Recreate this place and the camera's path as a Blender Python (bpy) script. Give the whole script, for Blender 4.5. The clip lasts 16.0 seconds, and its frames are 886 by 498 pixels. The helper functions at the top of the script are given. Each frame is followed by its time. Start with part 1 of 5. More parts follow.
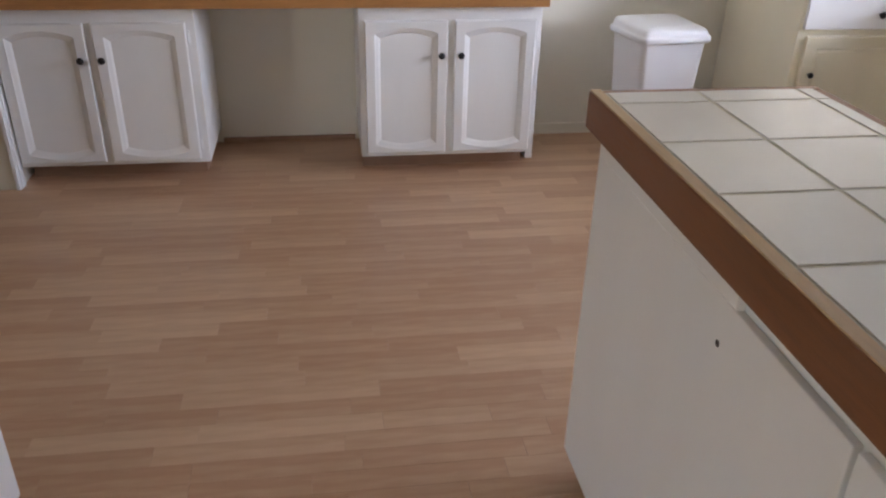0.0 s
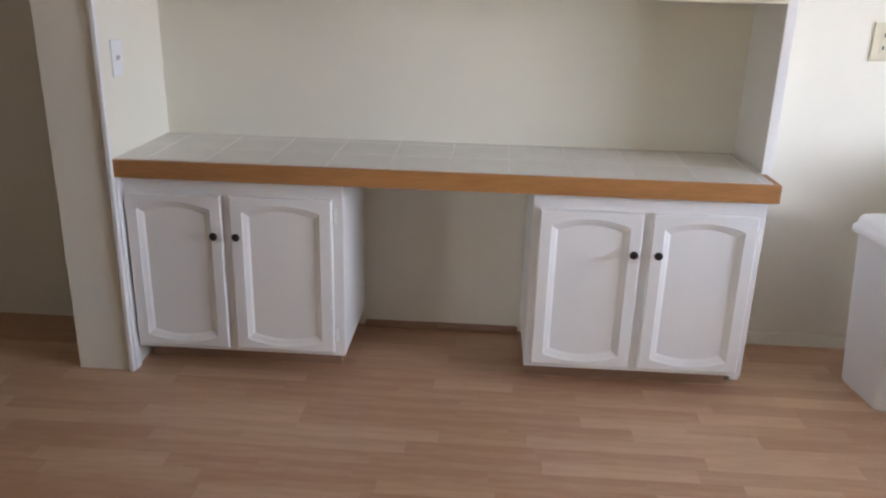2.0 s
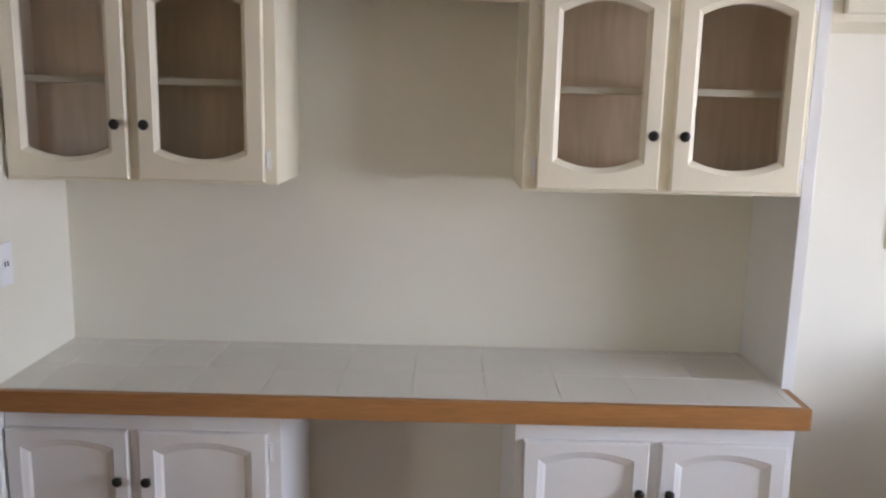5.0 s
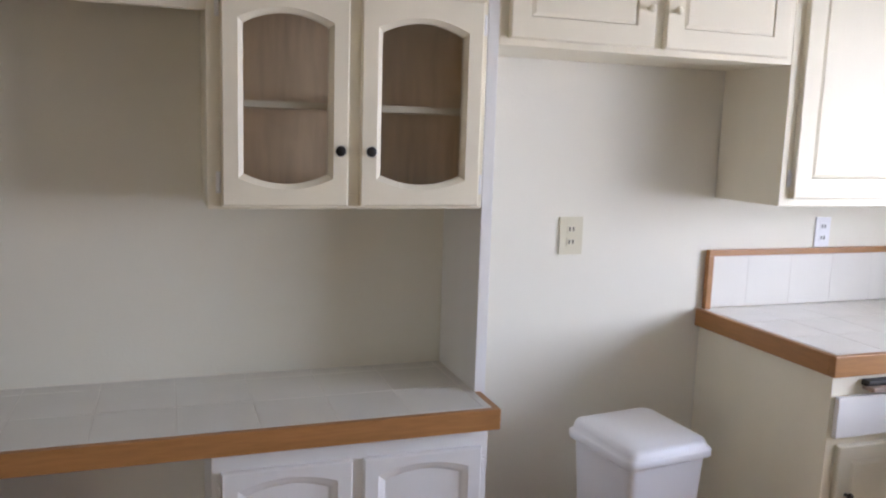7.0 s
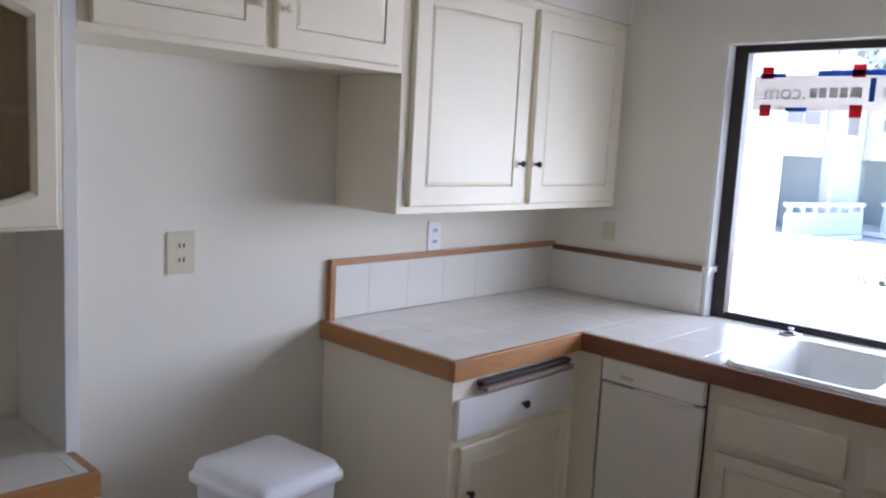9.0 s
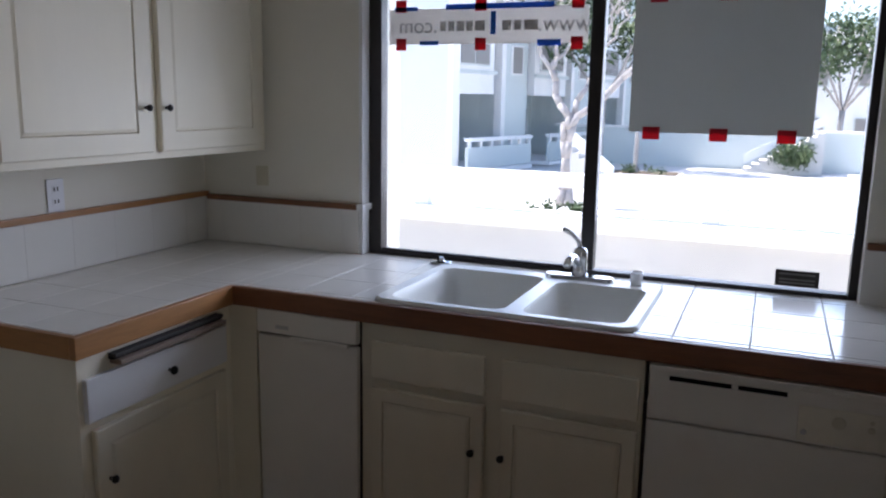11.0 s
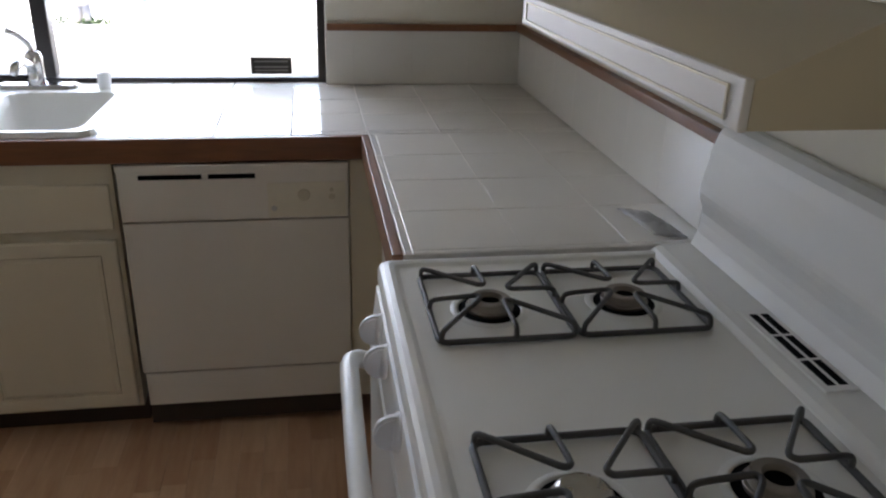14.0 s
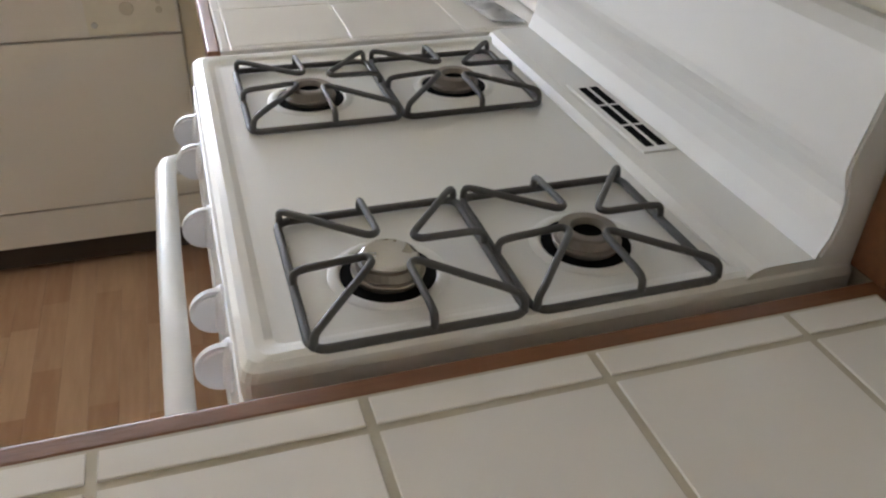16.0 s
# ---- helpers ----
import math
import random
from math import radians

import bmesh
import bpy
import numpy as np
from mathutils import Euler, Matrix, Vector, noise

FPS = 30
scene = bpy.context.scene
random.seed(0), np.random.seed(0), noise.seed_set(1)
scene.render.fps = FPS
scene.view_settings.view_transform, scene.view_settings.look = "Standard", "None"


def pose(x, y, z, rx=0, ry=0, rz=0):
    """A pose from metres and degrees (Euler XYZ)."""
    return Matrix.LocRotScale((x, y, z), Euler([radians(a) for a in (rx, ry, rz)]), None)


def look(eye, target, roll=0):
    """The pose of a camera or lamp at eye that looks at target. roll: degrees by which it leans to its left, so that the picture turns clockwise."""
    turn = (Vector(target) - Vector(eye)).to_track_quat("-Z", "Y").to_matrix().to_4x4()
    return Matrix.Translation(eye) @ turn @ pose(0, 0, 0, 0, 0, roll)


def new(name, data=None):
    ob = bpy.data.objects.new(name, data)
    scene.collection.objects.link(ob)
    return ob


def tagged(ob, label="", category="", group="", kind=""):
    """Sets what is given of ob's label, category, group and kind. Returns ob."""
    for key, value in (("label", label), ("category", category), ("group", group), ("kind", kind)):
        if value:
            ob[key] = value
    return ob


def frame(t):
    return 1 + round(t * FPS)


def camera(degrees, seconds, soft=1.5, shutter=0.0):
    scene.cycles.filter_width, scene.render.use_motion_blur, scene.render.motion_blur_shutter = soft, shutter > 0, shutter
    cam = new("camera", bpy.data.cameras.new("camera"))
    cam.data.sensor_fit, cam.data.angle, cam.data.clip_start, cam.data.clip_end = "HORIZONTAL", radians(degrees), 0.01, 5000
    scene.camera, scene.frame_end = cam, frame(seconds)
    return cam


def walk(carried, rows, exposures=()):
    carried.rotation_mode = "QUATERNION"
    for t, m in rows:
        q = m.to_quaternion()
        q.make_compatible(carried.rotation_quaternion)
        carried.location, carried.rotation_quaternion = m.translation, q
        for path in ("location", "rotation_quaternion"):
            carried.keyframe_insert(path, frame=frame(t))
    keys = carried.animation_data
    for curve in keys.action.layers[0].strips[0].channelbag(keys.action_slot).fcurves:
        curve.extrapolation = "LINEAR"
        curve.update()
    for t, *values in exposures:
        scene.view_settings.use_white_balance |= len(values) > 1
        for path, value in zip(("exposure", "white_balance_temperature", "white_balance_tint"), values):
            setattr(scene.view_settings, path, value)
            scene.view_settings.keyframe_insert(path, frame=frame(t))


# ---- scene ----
cam = camera(58.3, 16.0, soft=2.2)
PATH = [
    (0, (0.556, 0.075, 1.346), (0.827, 1.823, 0.412), 1.4),
    (0.5, (0.547, 0.238, 1.355), (0.780, 2.019, 0.477), 2.5),
    (1, (0.598, 0.404, 1.361), (0.646, 2.233, 0.553), 1.2),
    (1.5, (0.606, 0.585, 1.374), (0.527, 2.438, 0.626), 0.7),
    (2, (0.541, 0.789, 1.387), (0.435, 2.675, 0.731), 1.5),
    (2.5, (0.498, 0.923, 1.412), (0.399, 2.832, 0.823), 0.9),
    (3, (0.521, 1.072, 1.415), (0.357, 2.996, 0.894), 0.6),
    (3.2, (0.533, 1.126, 1.421), (0.360, 3.058, 0.933), 0.8),
    (5.3, (0.496, 1.300, 1.559), (0.552, 3.271, 1.211), 1.8),
    (5.5, (0.507, 1.299, 1.561), (0.616, 3.268, 1.224), 2.2),
    (6, (0.526, 1.299, 1.529), (0.812, 3.258, 1.239), 1.9),
    (6.5, (0.543, 1.323, 1.522), (1.035, 3.241, 1.240), 1.9),
    (7, (0.604, 1.340, 1.535), (1.255, 3.209, 1.245), 1.8),
    (7.5, (0.673, 1.367, 1.552), (1.467, 3.180, 1.263), 2.0),
    (8, (0.703, 1.415, 1.553), (1.682, 3.137, 1.272), 2.2),
    (8.5, (0.712, 1.510, 1.566), (1.960, 3.049, 1.295), 2.7),
    (8.7, (0.718, 1.536, 1.569), (2.049, 3.005, 1.303), 2.9),
    (11, (0.964, 1.439, 1.552), (2.781, 2.188, 1.183), 1.0),
    (11.5, (1.009, 1.381, 1.550), (2.883, 1.946, 1.139), 0.8),
    (12, (1.040, 1.355, 1.535), (2.948, 1.755, 1.086), 0.7),
    (12.5, (1.045, 1.324, 1.535), (2.964, 1.558, 1.024), 1.0),
    (13, (1.045, 1.288, 1.514), (2.960, 1.340, 0.940), 1.1),
    (13.5, (1.045, 1.238, 1.491), (2.924, 1.088, 0.823), 1.2),
    (14, (1.045, 1.196, 1.467), (2.862, 0.882, 0.692), 1.7),
    (14.5, (1.045, 1.165, 1.439), (2.792, 0.749, 0.559), 1.8),
    (15, (1.042, 1.141, 1.418), (2.726, 0.660, 0.453), 2.2),
    (15.5, (1.036, 1.117, 1.396), (2.659, 0.595, 0.351), 2.6),
    (16, (1.036, 1.095, 1.369), (2.611, 0.555, 0.261), 2.2),
]
walk(cam, [(t, look(eye, target, roll)) for t, eye, target, roll in PATH],
     [(0, 3.64, 6600, 18), (1.5, 3.78, 6550, 17), (3, 3.7, 6600, 17), (5.5, 3.58, 6500, 18), (7.0, 3.32, 6400, 19), (8.7, 2.84, 6050, 20), (10.8, 1.58, 6100, 18), (11.5, 1.08, 6000, 18), (12.5, 0.85, 6050, 18),
      (13.0, 1.2, 6200, 18), (14.0, 2.5, 6700, 15), (14.5, 3.0, 7000, 15), (15.0, 3.3, 7150, 15), (16, 3.68, 7150, 15)])

# ---- sky, sun, lights ----
world = bpy.data.worlds.new("sky")
scene.world = world
world.use_nodes = True
wn = world.node_tree
sky = wn.nodes.new("ShaderNodeTexSky")
sky.sky_type = "NISHITA"
sky.sun_disc = False
SUN_DIR = Vector((0.12, 1.0, 1.7)).normalized()
sky.sun_elevation = math.asin(SUN_DIR.z)
sky.sun_rotation = math.atan2(SUN_DIR.x, SUN_DIR.y)
wn.nodes["Background"].inputs["Strength"].default_value = 0.15
wn.links.new(sky.outputs["Color"], wn.nodes["Background"].inputs["Color"])
sun = new("sun", bpy.data.lights.new("sun", "SUN"))
sun.data.energy, sun.data.angle, sun.data.color = 5.0, radians(0.5), (1.0, 0.95, 0.88)
sun.matrix_basis = look((0, 0, 30), Vector((0, 0, 30)) - SUN_DIR)


def area(name, eye, target, sx, sy, power, color):
    lamp = new(name, bpy.data.lights.new(name, "AREA"))
    lamp.data.shape, lamp.data.size, lamp.data.size_y = "RECTANGLE", sx, sy
    lamp.data.energy, lamp.data.color = power, color
    lamp.matrix_basis = look(eye, target)
    return lamp


# daylight in the kitchen window's opening; warm fill added from the unseen west wall
area("kitchen_window_daylight", (4.45, 1.80, 1.55), (1.2, 3.25, 0.95), 1.7, 1.0, 7.3, (0.77, 0.85, 1.0)).data.spread = radians(140)
area("west_fill_added", (-4.15, -2.0, 1.15), (0.5, 1.0, 1.0), 1.2, 2.0, 1.95, (1.0, 0.85, 0.63))

# ---- materials ----


def material(name, color, rough=0.5, metal=0.0, vary=0.06, grain=12.0, bump=0.02, second=None, bump_scale=60.0, random_amount=0.0, island=0.0, spec=0.5, coat=0.0, stretch=(1, 1, 1), rvar=0.06, skew=1.0):
    """A surface with two scales of colour variation and a fine relief."""
    m = bpy.data.materials.new(name)
    m.use_nodes = True
    n, l = m.node_tree.nodes, m.node_tree.links
    b = n["Principled BSDF"]
    tc = n.new("ShaderNodeTexCoord")
    mp = n.new("ShaderNodeMapping")
    mp.inputs["Scale"].default_value = stretch
    l.new(tc.outputs["Object"], mp.inputs["Vector"])
    n1 = n.new("ShaderNodeTexNoise")
    n1.inputs["Scale"].default_value, n1.inputs["Detail"].default_value = grain, 6
    n2 = n.new("ShaderNodeTexNoise")
    n2.inputs["Scale"].default_value, n2.inputs["Detail"].default_value = grain * 0.14, 3
    l.new(mp.outputs["Vector"], n1.inputs["Vector"])
    l.new(mp.outputs["Vector"], n2.inputs["Vector"])
    add = n.new("ShaderNodeMath")
    add.operation = "ADD"
    l.new(n1.outputs["Fac"], add.inputs[0])
    l.new(n2.outputs["Fac"], add.inputs[1])
    last = add.outputs[0]
    if random_amount or island:
        if random_amount:
            src = n.new("ShaderNodeObjectInfo").outputs["Random"]
        else:
            src = n.new("ShaderNodeNewGeometry").outputs["Random Per Island"]
        if skew != 1.0:
            pw = n.new("ShaderNodeMath")
            pw.operation = "POWER"
            l.new(src, pw.inputs[0])
            pw.inputs[1].default_value = skew
            src = pw.outputs[0]
        mul = n.new("ShaderNodeMath")
        mul.operation = "MULTIPLY_ADD"
        l.new(src, mul.inputs[0])
        mul.inputs[1].default_value = random_amount or island
        l.new(last, mul.inputs[2])
        sub = n.new("ShaderNodeMath")
        sub.operation = "SUBTRACT"
        l.new(mul.outputs[0], sub.inputs[0])
        sub.inputs[1].default_value = (random_amount or island) * 0.5
        last = sub.outputs[0]
    ramp = n.new("ShaderNodeMapRange")
    ramp.inputs["From Min"].default_value, ramp.inputs["From Max"].default_value = 0.6, 1.4
    l.new(last, ramp.inputs["Value"])
    mix = n.new("ShaderNodeMix")
    mix.data_type = "RGBA"
    c0 = [c * (1 - vary) for c in color]
    c1 = list(second) if second else [min(1, c * (1 + vary)) for c in color]
    mix.inputs["A"].default_value, mix.inputs["B"].default_value = (*c0, 1), (*c1, 1)
    l.new(ramp.outputs["Result"], mix.inputs["Factor"])
    l.new(mix.outputs["Result"], b.inputs["Base Color"])
    b.inputs["Roughness"].default_value, b.inputs["Metallic"].default_value = rough, metal
    b.inputs["Specular IOR Level"].default_value = spec
    b.inputs["Coat Weight"].default_value = coat
    rr = n.new("ShaderNodeMapRange")
    rr.inputs["From Min"].default_value, rr.inputs["From Max"].default_value = 0.3, 0.7
    rr.inputs["To Min"].default_value, rr.inputs["To Max"].default_value = max(0.02, rough - rvar), min(1, rough + rvar)
    l.new(n1.outputs["Fac"], rr.inputs["Value"])
    l.new(rr.outputs["Result"], b.inputs["Roughness"])
    if bump:
        n3 = n.new("ShaderNodeTexNoise")
        n3.inputs["Scale"].default_value, n3.inputs["Detail"].default_value = bump_scale, 4
        l.new(mp.outputs["Vector"], n3.inputs["Vector"])
        bp = n.new("ShaderNodeBump")
        bp.inputs["Strength"].default_value, bp.inputs["Distance"].default_value = bump * 10, 0.002
        l.new(n3.outputs["Fac"], bp.inputs["Height"])
        l.new(bp.outputs["Normal"], b.inputs["Normal"])
    return m


WALL = material("wall_paint", (0.78, 0.745, 0.645), 0.7, vary=0.03, grain=3, bump=0.03, bump_scale=120)
CEIL = material("ceiling_paint", (0.78, 0.77, 0.73), 0.9, vary=0.03, grain=4, bump=0.1, bump_scale=90)
WHITE = material("white_cabinet_paint", (0.80, 0.79, 0.77), 0.5, vary=0.03, grain=9, bump=0.012, bump_scale=70, stretch=(1, 1, 0.25))
CREAM = material("cream_cabinet_paint", (0.84, 0.775, 0.615), 0.52, vary=0.04, grain=8, bump=0.012, bump_scale=70, stretch=(1, 1, 0.25))
KCREAM = material("aged_cream_paint", (0.76, 0.69, 0.53), 0.42, vary=0.05, grain=8, bump=0.012, bump_scale=70, stretch=(1, 1, 0.25))
# Almond darkened to tan: the hood shell's shade is in this colour.
HOOD_SHADED = material("shaded_hood_enamel", (0.52, 0.46, 0.32), 0.35, vary=0.03, grain=5, bump=0.003)
ENAMEL = material("white_enamel", (0.81, 0.812, 0.775), 0.30, vary=0.012, grain=3, bump=0.0, rvar=0.01)
ENAMELM = material("satin_white_enamel", (0.79, 0.80, 0.79), 0.5, vary=0.015, grain=3, bump=0.0, rvar=0.01)
PLASTIC = material("white_plastic", (0.82, 0.82, 0.84), 0.35, vary=0.02, grain=6, bump=0.006)
APPL = material("aged_white_enamel", (0.80, 0.765, 0.68), 0.36, vary=0.03, grain=5, bump=0.004)
SMUDGE = material("yellowed_panel_film", (0.78, 0.735, 0.60), 0.45, vary=0.08, grain=16, bump=0.01)
CAPM = material("bright_burner_cap", (0.62, 0.60, 0.56), 0.28, metal=0.8, vary=0.12, grain=30)
# One oak in two colours: as lit by the window, then darkened for shade.
OAKG = material("golden_oak_edging_lit", (0.40, 0.185, 0.062), 0.42, vary=0.2, grain=14, bump=0.02, stretch=(1, 9, 9))
OAKGY = material("golden_oak_lengthwise_lit", (0.39, 0.18, 0.06), 0.42, vary=0.2, grain=14, bump=0.02, stretch=(9, 1, 9))
OAK_SHADED = material("oak_edging_shaded", (0.215, 0.088, 0.037), 0.42, vary=0.22, grain=14, bump=0.02, stretch=(1, 9, 9))
OAKY_SHADED = material("oak_lengthwise_shaded", (0.205, 0.084, 0.036), 0.42, vary=0.22, grain=14, bump=0.02, stretch=(9, 1, 9))
OAKTOP = material("pale_oak_top_edge", (0.52, 0.36, 0.20), 0.5, vary=0.2, grain=14, bump=0.02, stretch=(9, 1, 9))
# Brown raised well above its own tone to replace light missing inside.
INSIDE = material("brightened_brown_lining", (0.78, 0.61, 0.43), 0.6, vary=0.2, grain=9, bump=0.01, stretch=(8, 8, 1))
TILE = material("white_glazed_tile", (0.77, 0.745, 0.69), 0.16, vary=0.02, grain=7, bump=0.004, bump_scale=20, random_amount=0.15)
GROUTW = material("pale_grout", (0.68, 0.65, 0.595), 0.8, vary=0.1, grain=20, bump=0.04)
GROUT = material("tan_grout", (0.50, 0.46, 0.36), 0.85, vary=0.15, grain=20, bump=0.05)
LAM = material("laminate_strip", (0.50, 0.287, 0.170), 0.36, vary=0.03, grain=7, bump=0.002, second=(0.65, 0.43, 0.275), random_amount=0.6, stretch=(1, 7, 1), skew=1.8)
LAMS = material("laminate_strips_joined", (0.50, 0.287, 0.170), 0.36, vary=0.03, grain=7, bump=0.002, second=(0.65, 0.43, 0.275), island=0.6, stretch=(1, 7, 1), skew=1.8)
FLOORBED = material("floor_joint", (0.33, 0.19, 0.11), 0.6, vary=0.1)
# Near-black puts toe-kick shade into the colour; also serves the appliance casings.
SUB = material("shade_dark_brown", (0.06, 0.04, 0.028), 0.8)
DARK = material("black_metal_knob", (0.018, 0.016, 0.015), 0.35, metal=0.4, vary=0.1)
IRON = material("grey_cast_iron", (0.075, 0.077, 0.075), 0.55, vary=0.2, grain=40, bump=0.05, bump_scale=200)
BURN = material("burner_metal", (0.30, 0.27, 0.24), 0.45, metal=0.6, vary=0.2, grain=30)
# Drawn flat, this black stands for the shade inside wells and slots.
BLACK = material("black_void", (0.006, 0.006, 0.006), 0.9, spec=0.05)
CHROME = material("chrome", (0.75, 0.76, 0.78), 0.12, metal=1.0, vary=0.03)
STEEL = material("hinge_steel", (0.6, 0.59, 0.56), 0.35, metal=0.5, vary=0.05)
BRONZE = material("dark_bronze_aluminium", (0.035, 0.03, 0.028), 0.4, metal=0.3, vary=0.15)
IVORY = material("ivory_plastic", (0.64, 0.59, 0.44), 0.4, vary=0.03)
RED = material("red_tape", (0.55, 0.02, 0.04), 0.5, vary=0.1)
BLUE = material("blue_tape", (0.03, 0.16, 0.55), 0.5, vary=0.1)
SIGNG = material("grey_sign_board", (0.62, 0.63, 0.60), 0.7, vary=0.02, grain=3)
PAPER = material("sign_paper", (0.80, 0.77, 0.73), 0.8, vary=0.03)
INK = material("grey_print", (0.60, 0.58, 0.57), 0.8)
LABELD = material("dark_label", (0.04, 0.035, 0.03), 0.6)
LABELG = material("label_print_grey", (0.25, 0.24, 0.23), 0.6)
BOARD = material("worn_board_edge", (0.27, 0.20, 0.155), 0.6, vary=0.25, grain=20, stretch=(1, 8, 8))
STUCCO = material("grey_stucco", (0.58, 0.625, 0.61), 0.9, vary=0.06, grain=2, bump=0.1)
STUCCOW = material("white_stucco", (0.82, 0.81, 0.79), 0.85, vary=0.05, grain=2, bump=0.08)
PARA = material("parapet_render", (0.50, 0.48, 0.44), 0.9, vary=0.12, grain=1.5, bump=0.06)
CONC = material("pale_concrete", (0.60, 0.585, 0.56), 0.9, vary=0.12, grain=1.2, bump=0.06)
# Floor brown with the shade under the hutch put into it.
KICK = material("shaded_floor_brown", (0.30, 0.18, 0.115), 0.6, vary=0.15)
BARK = material("pale_bark", (0.36, 0.33, 0.31), 0.9, vary=0.25, grain=9, bump=0.2)
LEAF = material("foliage", (0.05, 0.10, 0.035), 0.7, vary=0.4, grain=2, second=(0.11, 0.15, 0.06), island=0.8)
SOIL = material("planter_soil", (0.12, 0.09, 0.06), 0.95, vary=0.3)


def glass_material(name, tint, rough=0.0):
    m = bpy.data.materials.new(name)
    m.use_nodes = True
    n, l = m.node_tree.nodes, m.node_tree.links
    for x in list(n):
        n.remove(x)
    out, mix = n.new("ShaderNodeOutputMaterial"), n.new("ShaderNodeMixShader")
    tr, gl, fr = n.new("ShaderNodeBsdfTransparent"), n.new("ShaderNodeBsdfGlossy"), n.new("ShaderNodeFresnel")
    tr.inputs["Color"].default_value = (*tint, 1)
    gl.inputs["Roughness"].default_value = rough
    fr.inputs["IOR"].default_value = 1.45
    l.new(fr.outputs["Fac"], mix.inputs["Fac"])
    l.new(tr.outputs["BSDF"], mix.inputs[1])
    l.new(gl.outputs["BSDF"], mix.inputs[2])
    l.new(mix.outputs["Shader"], out.inputs["Surface"])
    return m


GLASS = glass_material("window_glass", (0.97, 0.98, 0.98))
FILM = material("thin_plastic_film", (0.92, 0.92, 0.92), 0.22, vary=0.05)
nt = FILM.node_tree
mixer, clear = nt.nodes.new("ShaderNodeMixShader"), nt.nodes.new("ShaderNodeBsdfTransparent")
mixer.inputs["Fac"].default_value = 0.92
nt.links.new(clear.outputs["BSDF"], mixer.inputs[1])
nt.links.new(nt.nodes["Principled BSDF"].outputs["BSDF"], mixer.inputs[2])
nt.links.new(mixer.outputs["Shader"], nt.nodes["Material Output"].inputs["Surface"])
for m, share in ((SIGNG, 0.13), (PAPER, 0.42), (RED, 0.5), (BLUE, 0.4)):
    nt = m.node_tree
    mixer, through_light = nt.nodes.new("ShaderNodeMixShader"), nt.nodes.new("ShaderNodeBsdfTranslucent")
    mixer.inputs["Fac"].default_value = share
    nt.links.new(nt.nodes["Mix"].outputs["Result"], through_light.inputs["Color"])
    nt.links.new(nt.nodes["Principled BSDF"].outputs["BSDF"], mixer.inputs[1])
    nt.links.new(through_light.outputs["BSDF"], mixer.inputs[2])
    nt.links.new(mixer.outputs["Shader"], nt.nodes["Material Output"].inputs["Surface"])
PANE = glass_material("cabinet_glass", (0.93, 0.93, 0.92), 0.03)

# ---- mesh helpers ----
ORIGIN = {}


def thing(name, x, y, z, label, category, group="", kind=""):
    ob = new(name)
    ob.empty_display_size = 0.1
    ob.location = (x, y, z)
    ORIGIN[ob.name] = Vector((x, y, z))
    return tagged(ob, label, category, group, kind)


def part(name, bm, mat, parent=None, label="", smooth=False):
    """Links a bmesh, built in world places, as one mesh under a thing or a part."""
    o = ORIGIN[parent.name] if parent else Vector((0, 0, 0))
    bmesh.ops.translate(bm, verts=bm.verts, vec=-o)
    me = bpy.data.meshes.new(name)
    bm.to_mesh(me)
    bm.free()
    me.materials.append(mat)
    if smooth:
        me.shade_smooth()
    ob = new(name, me)
    if parent:
        ob.parent = parent
        ORIGIN[ob.name] = o
    else:
        ORIGIN[ob.name] = Vector((0, 0, 0))
    return tagged(ob, label)


def piece(name, me, x, y, z, parent):
    o = ORIGIN[parent.name]
    ob = new(name, me)
    ob.parent = parent
    ob.location = (x - o.x, y - o.y, z - o.z)
    return ob


def struct(name, bm, mat, label="", category=""):
    return tagged(part(name, bm, mat), label, category, kind="structure")


def box(bm, x0, x1, y0, y1, z0, z1, bevel=0.0, seg=2):
    vs = bmesh.ops.create_cube(bm, size=1)["verts"]
    for v in vs:
        v.co = Vector(((x0 + x1) / 2 + v.co.x * (x1 - x0), (y0 + y1) / 2 + v.co.y * (y1 - y0), (z0 + z1) / 2 + v.co.z * (z1 - z0)))
    if bevel:
        es = list({e for v in vs for e in v.link_edges})
        bmesh.ops.bevel(bm, geom=es, offset=bevel, segments=seg, profile=0.6, affect="EDGES")
    return bm


def B(*a, bevel=0.0, seg=2):
    return box(bmesh.new(), *a, bevel=bevel, seg=seg)


def cyl(bm, p, q, r0, r1=None, n=16, caps=True):
    p, q = Vector(p), Vector(q)
    d = q - p
    m = Matrix.Translation((p + q) / 2) @ d.to_track_quat("Z", "Y").to_matrix().to_4x4()
    bmesh.ops.create_cone(bm, cap_ends=caps, segments=n, radius1=r0, radius2=r0 if r1 is None else r1, depth=d.length, matrix=m)
    return bm


def lathe(bm, at, axis, prof, n=20):
    """Turns a profile of (distance along the axis, radius) about the axis through at."""
    q = Vector(axis).to_track_quat("Z", "Y").to_matrix()
    at = Vector(at)
    rings = []
    for h, r in prof:
        rings.append([bm.verts.new(at + q @ Vector((r * math.cos(2 * math.pi * k / n), r * math.sin(2 * math.pi * k / n), h))) for k in range(n)])
    for a, b in zip(rings, rings[1:]):
        for k in range(n):
            bm.faces.new((a[k], a[(k + 1) % n], b[(k + 1) % n], b[k]))
    bm.faces.new(list(reversed(rings[0])))
    bm.faces.new(rings[-1])
    return bm


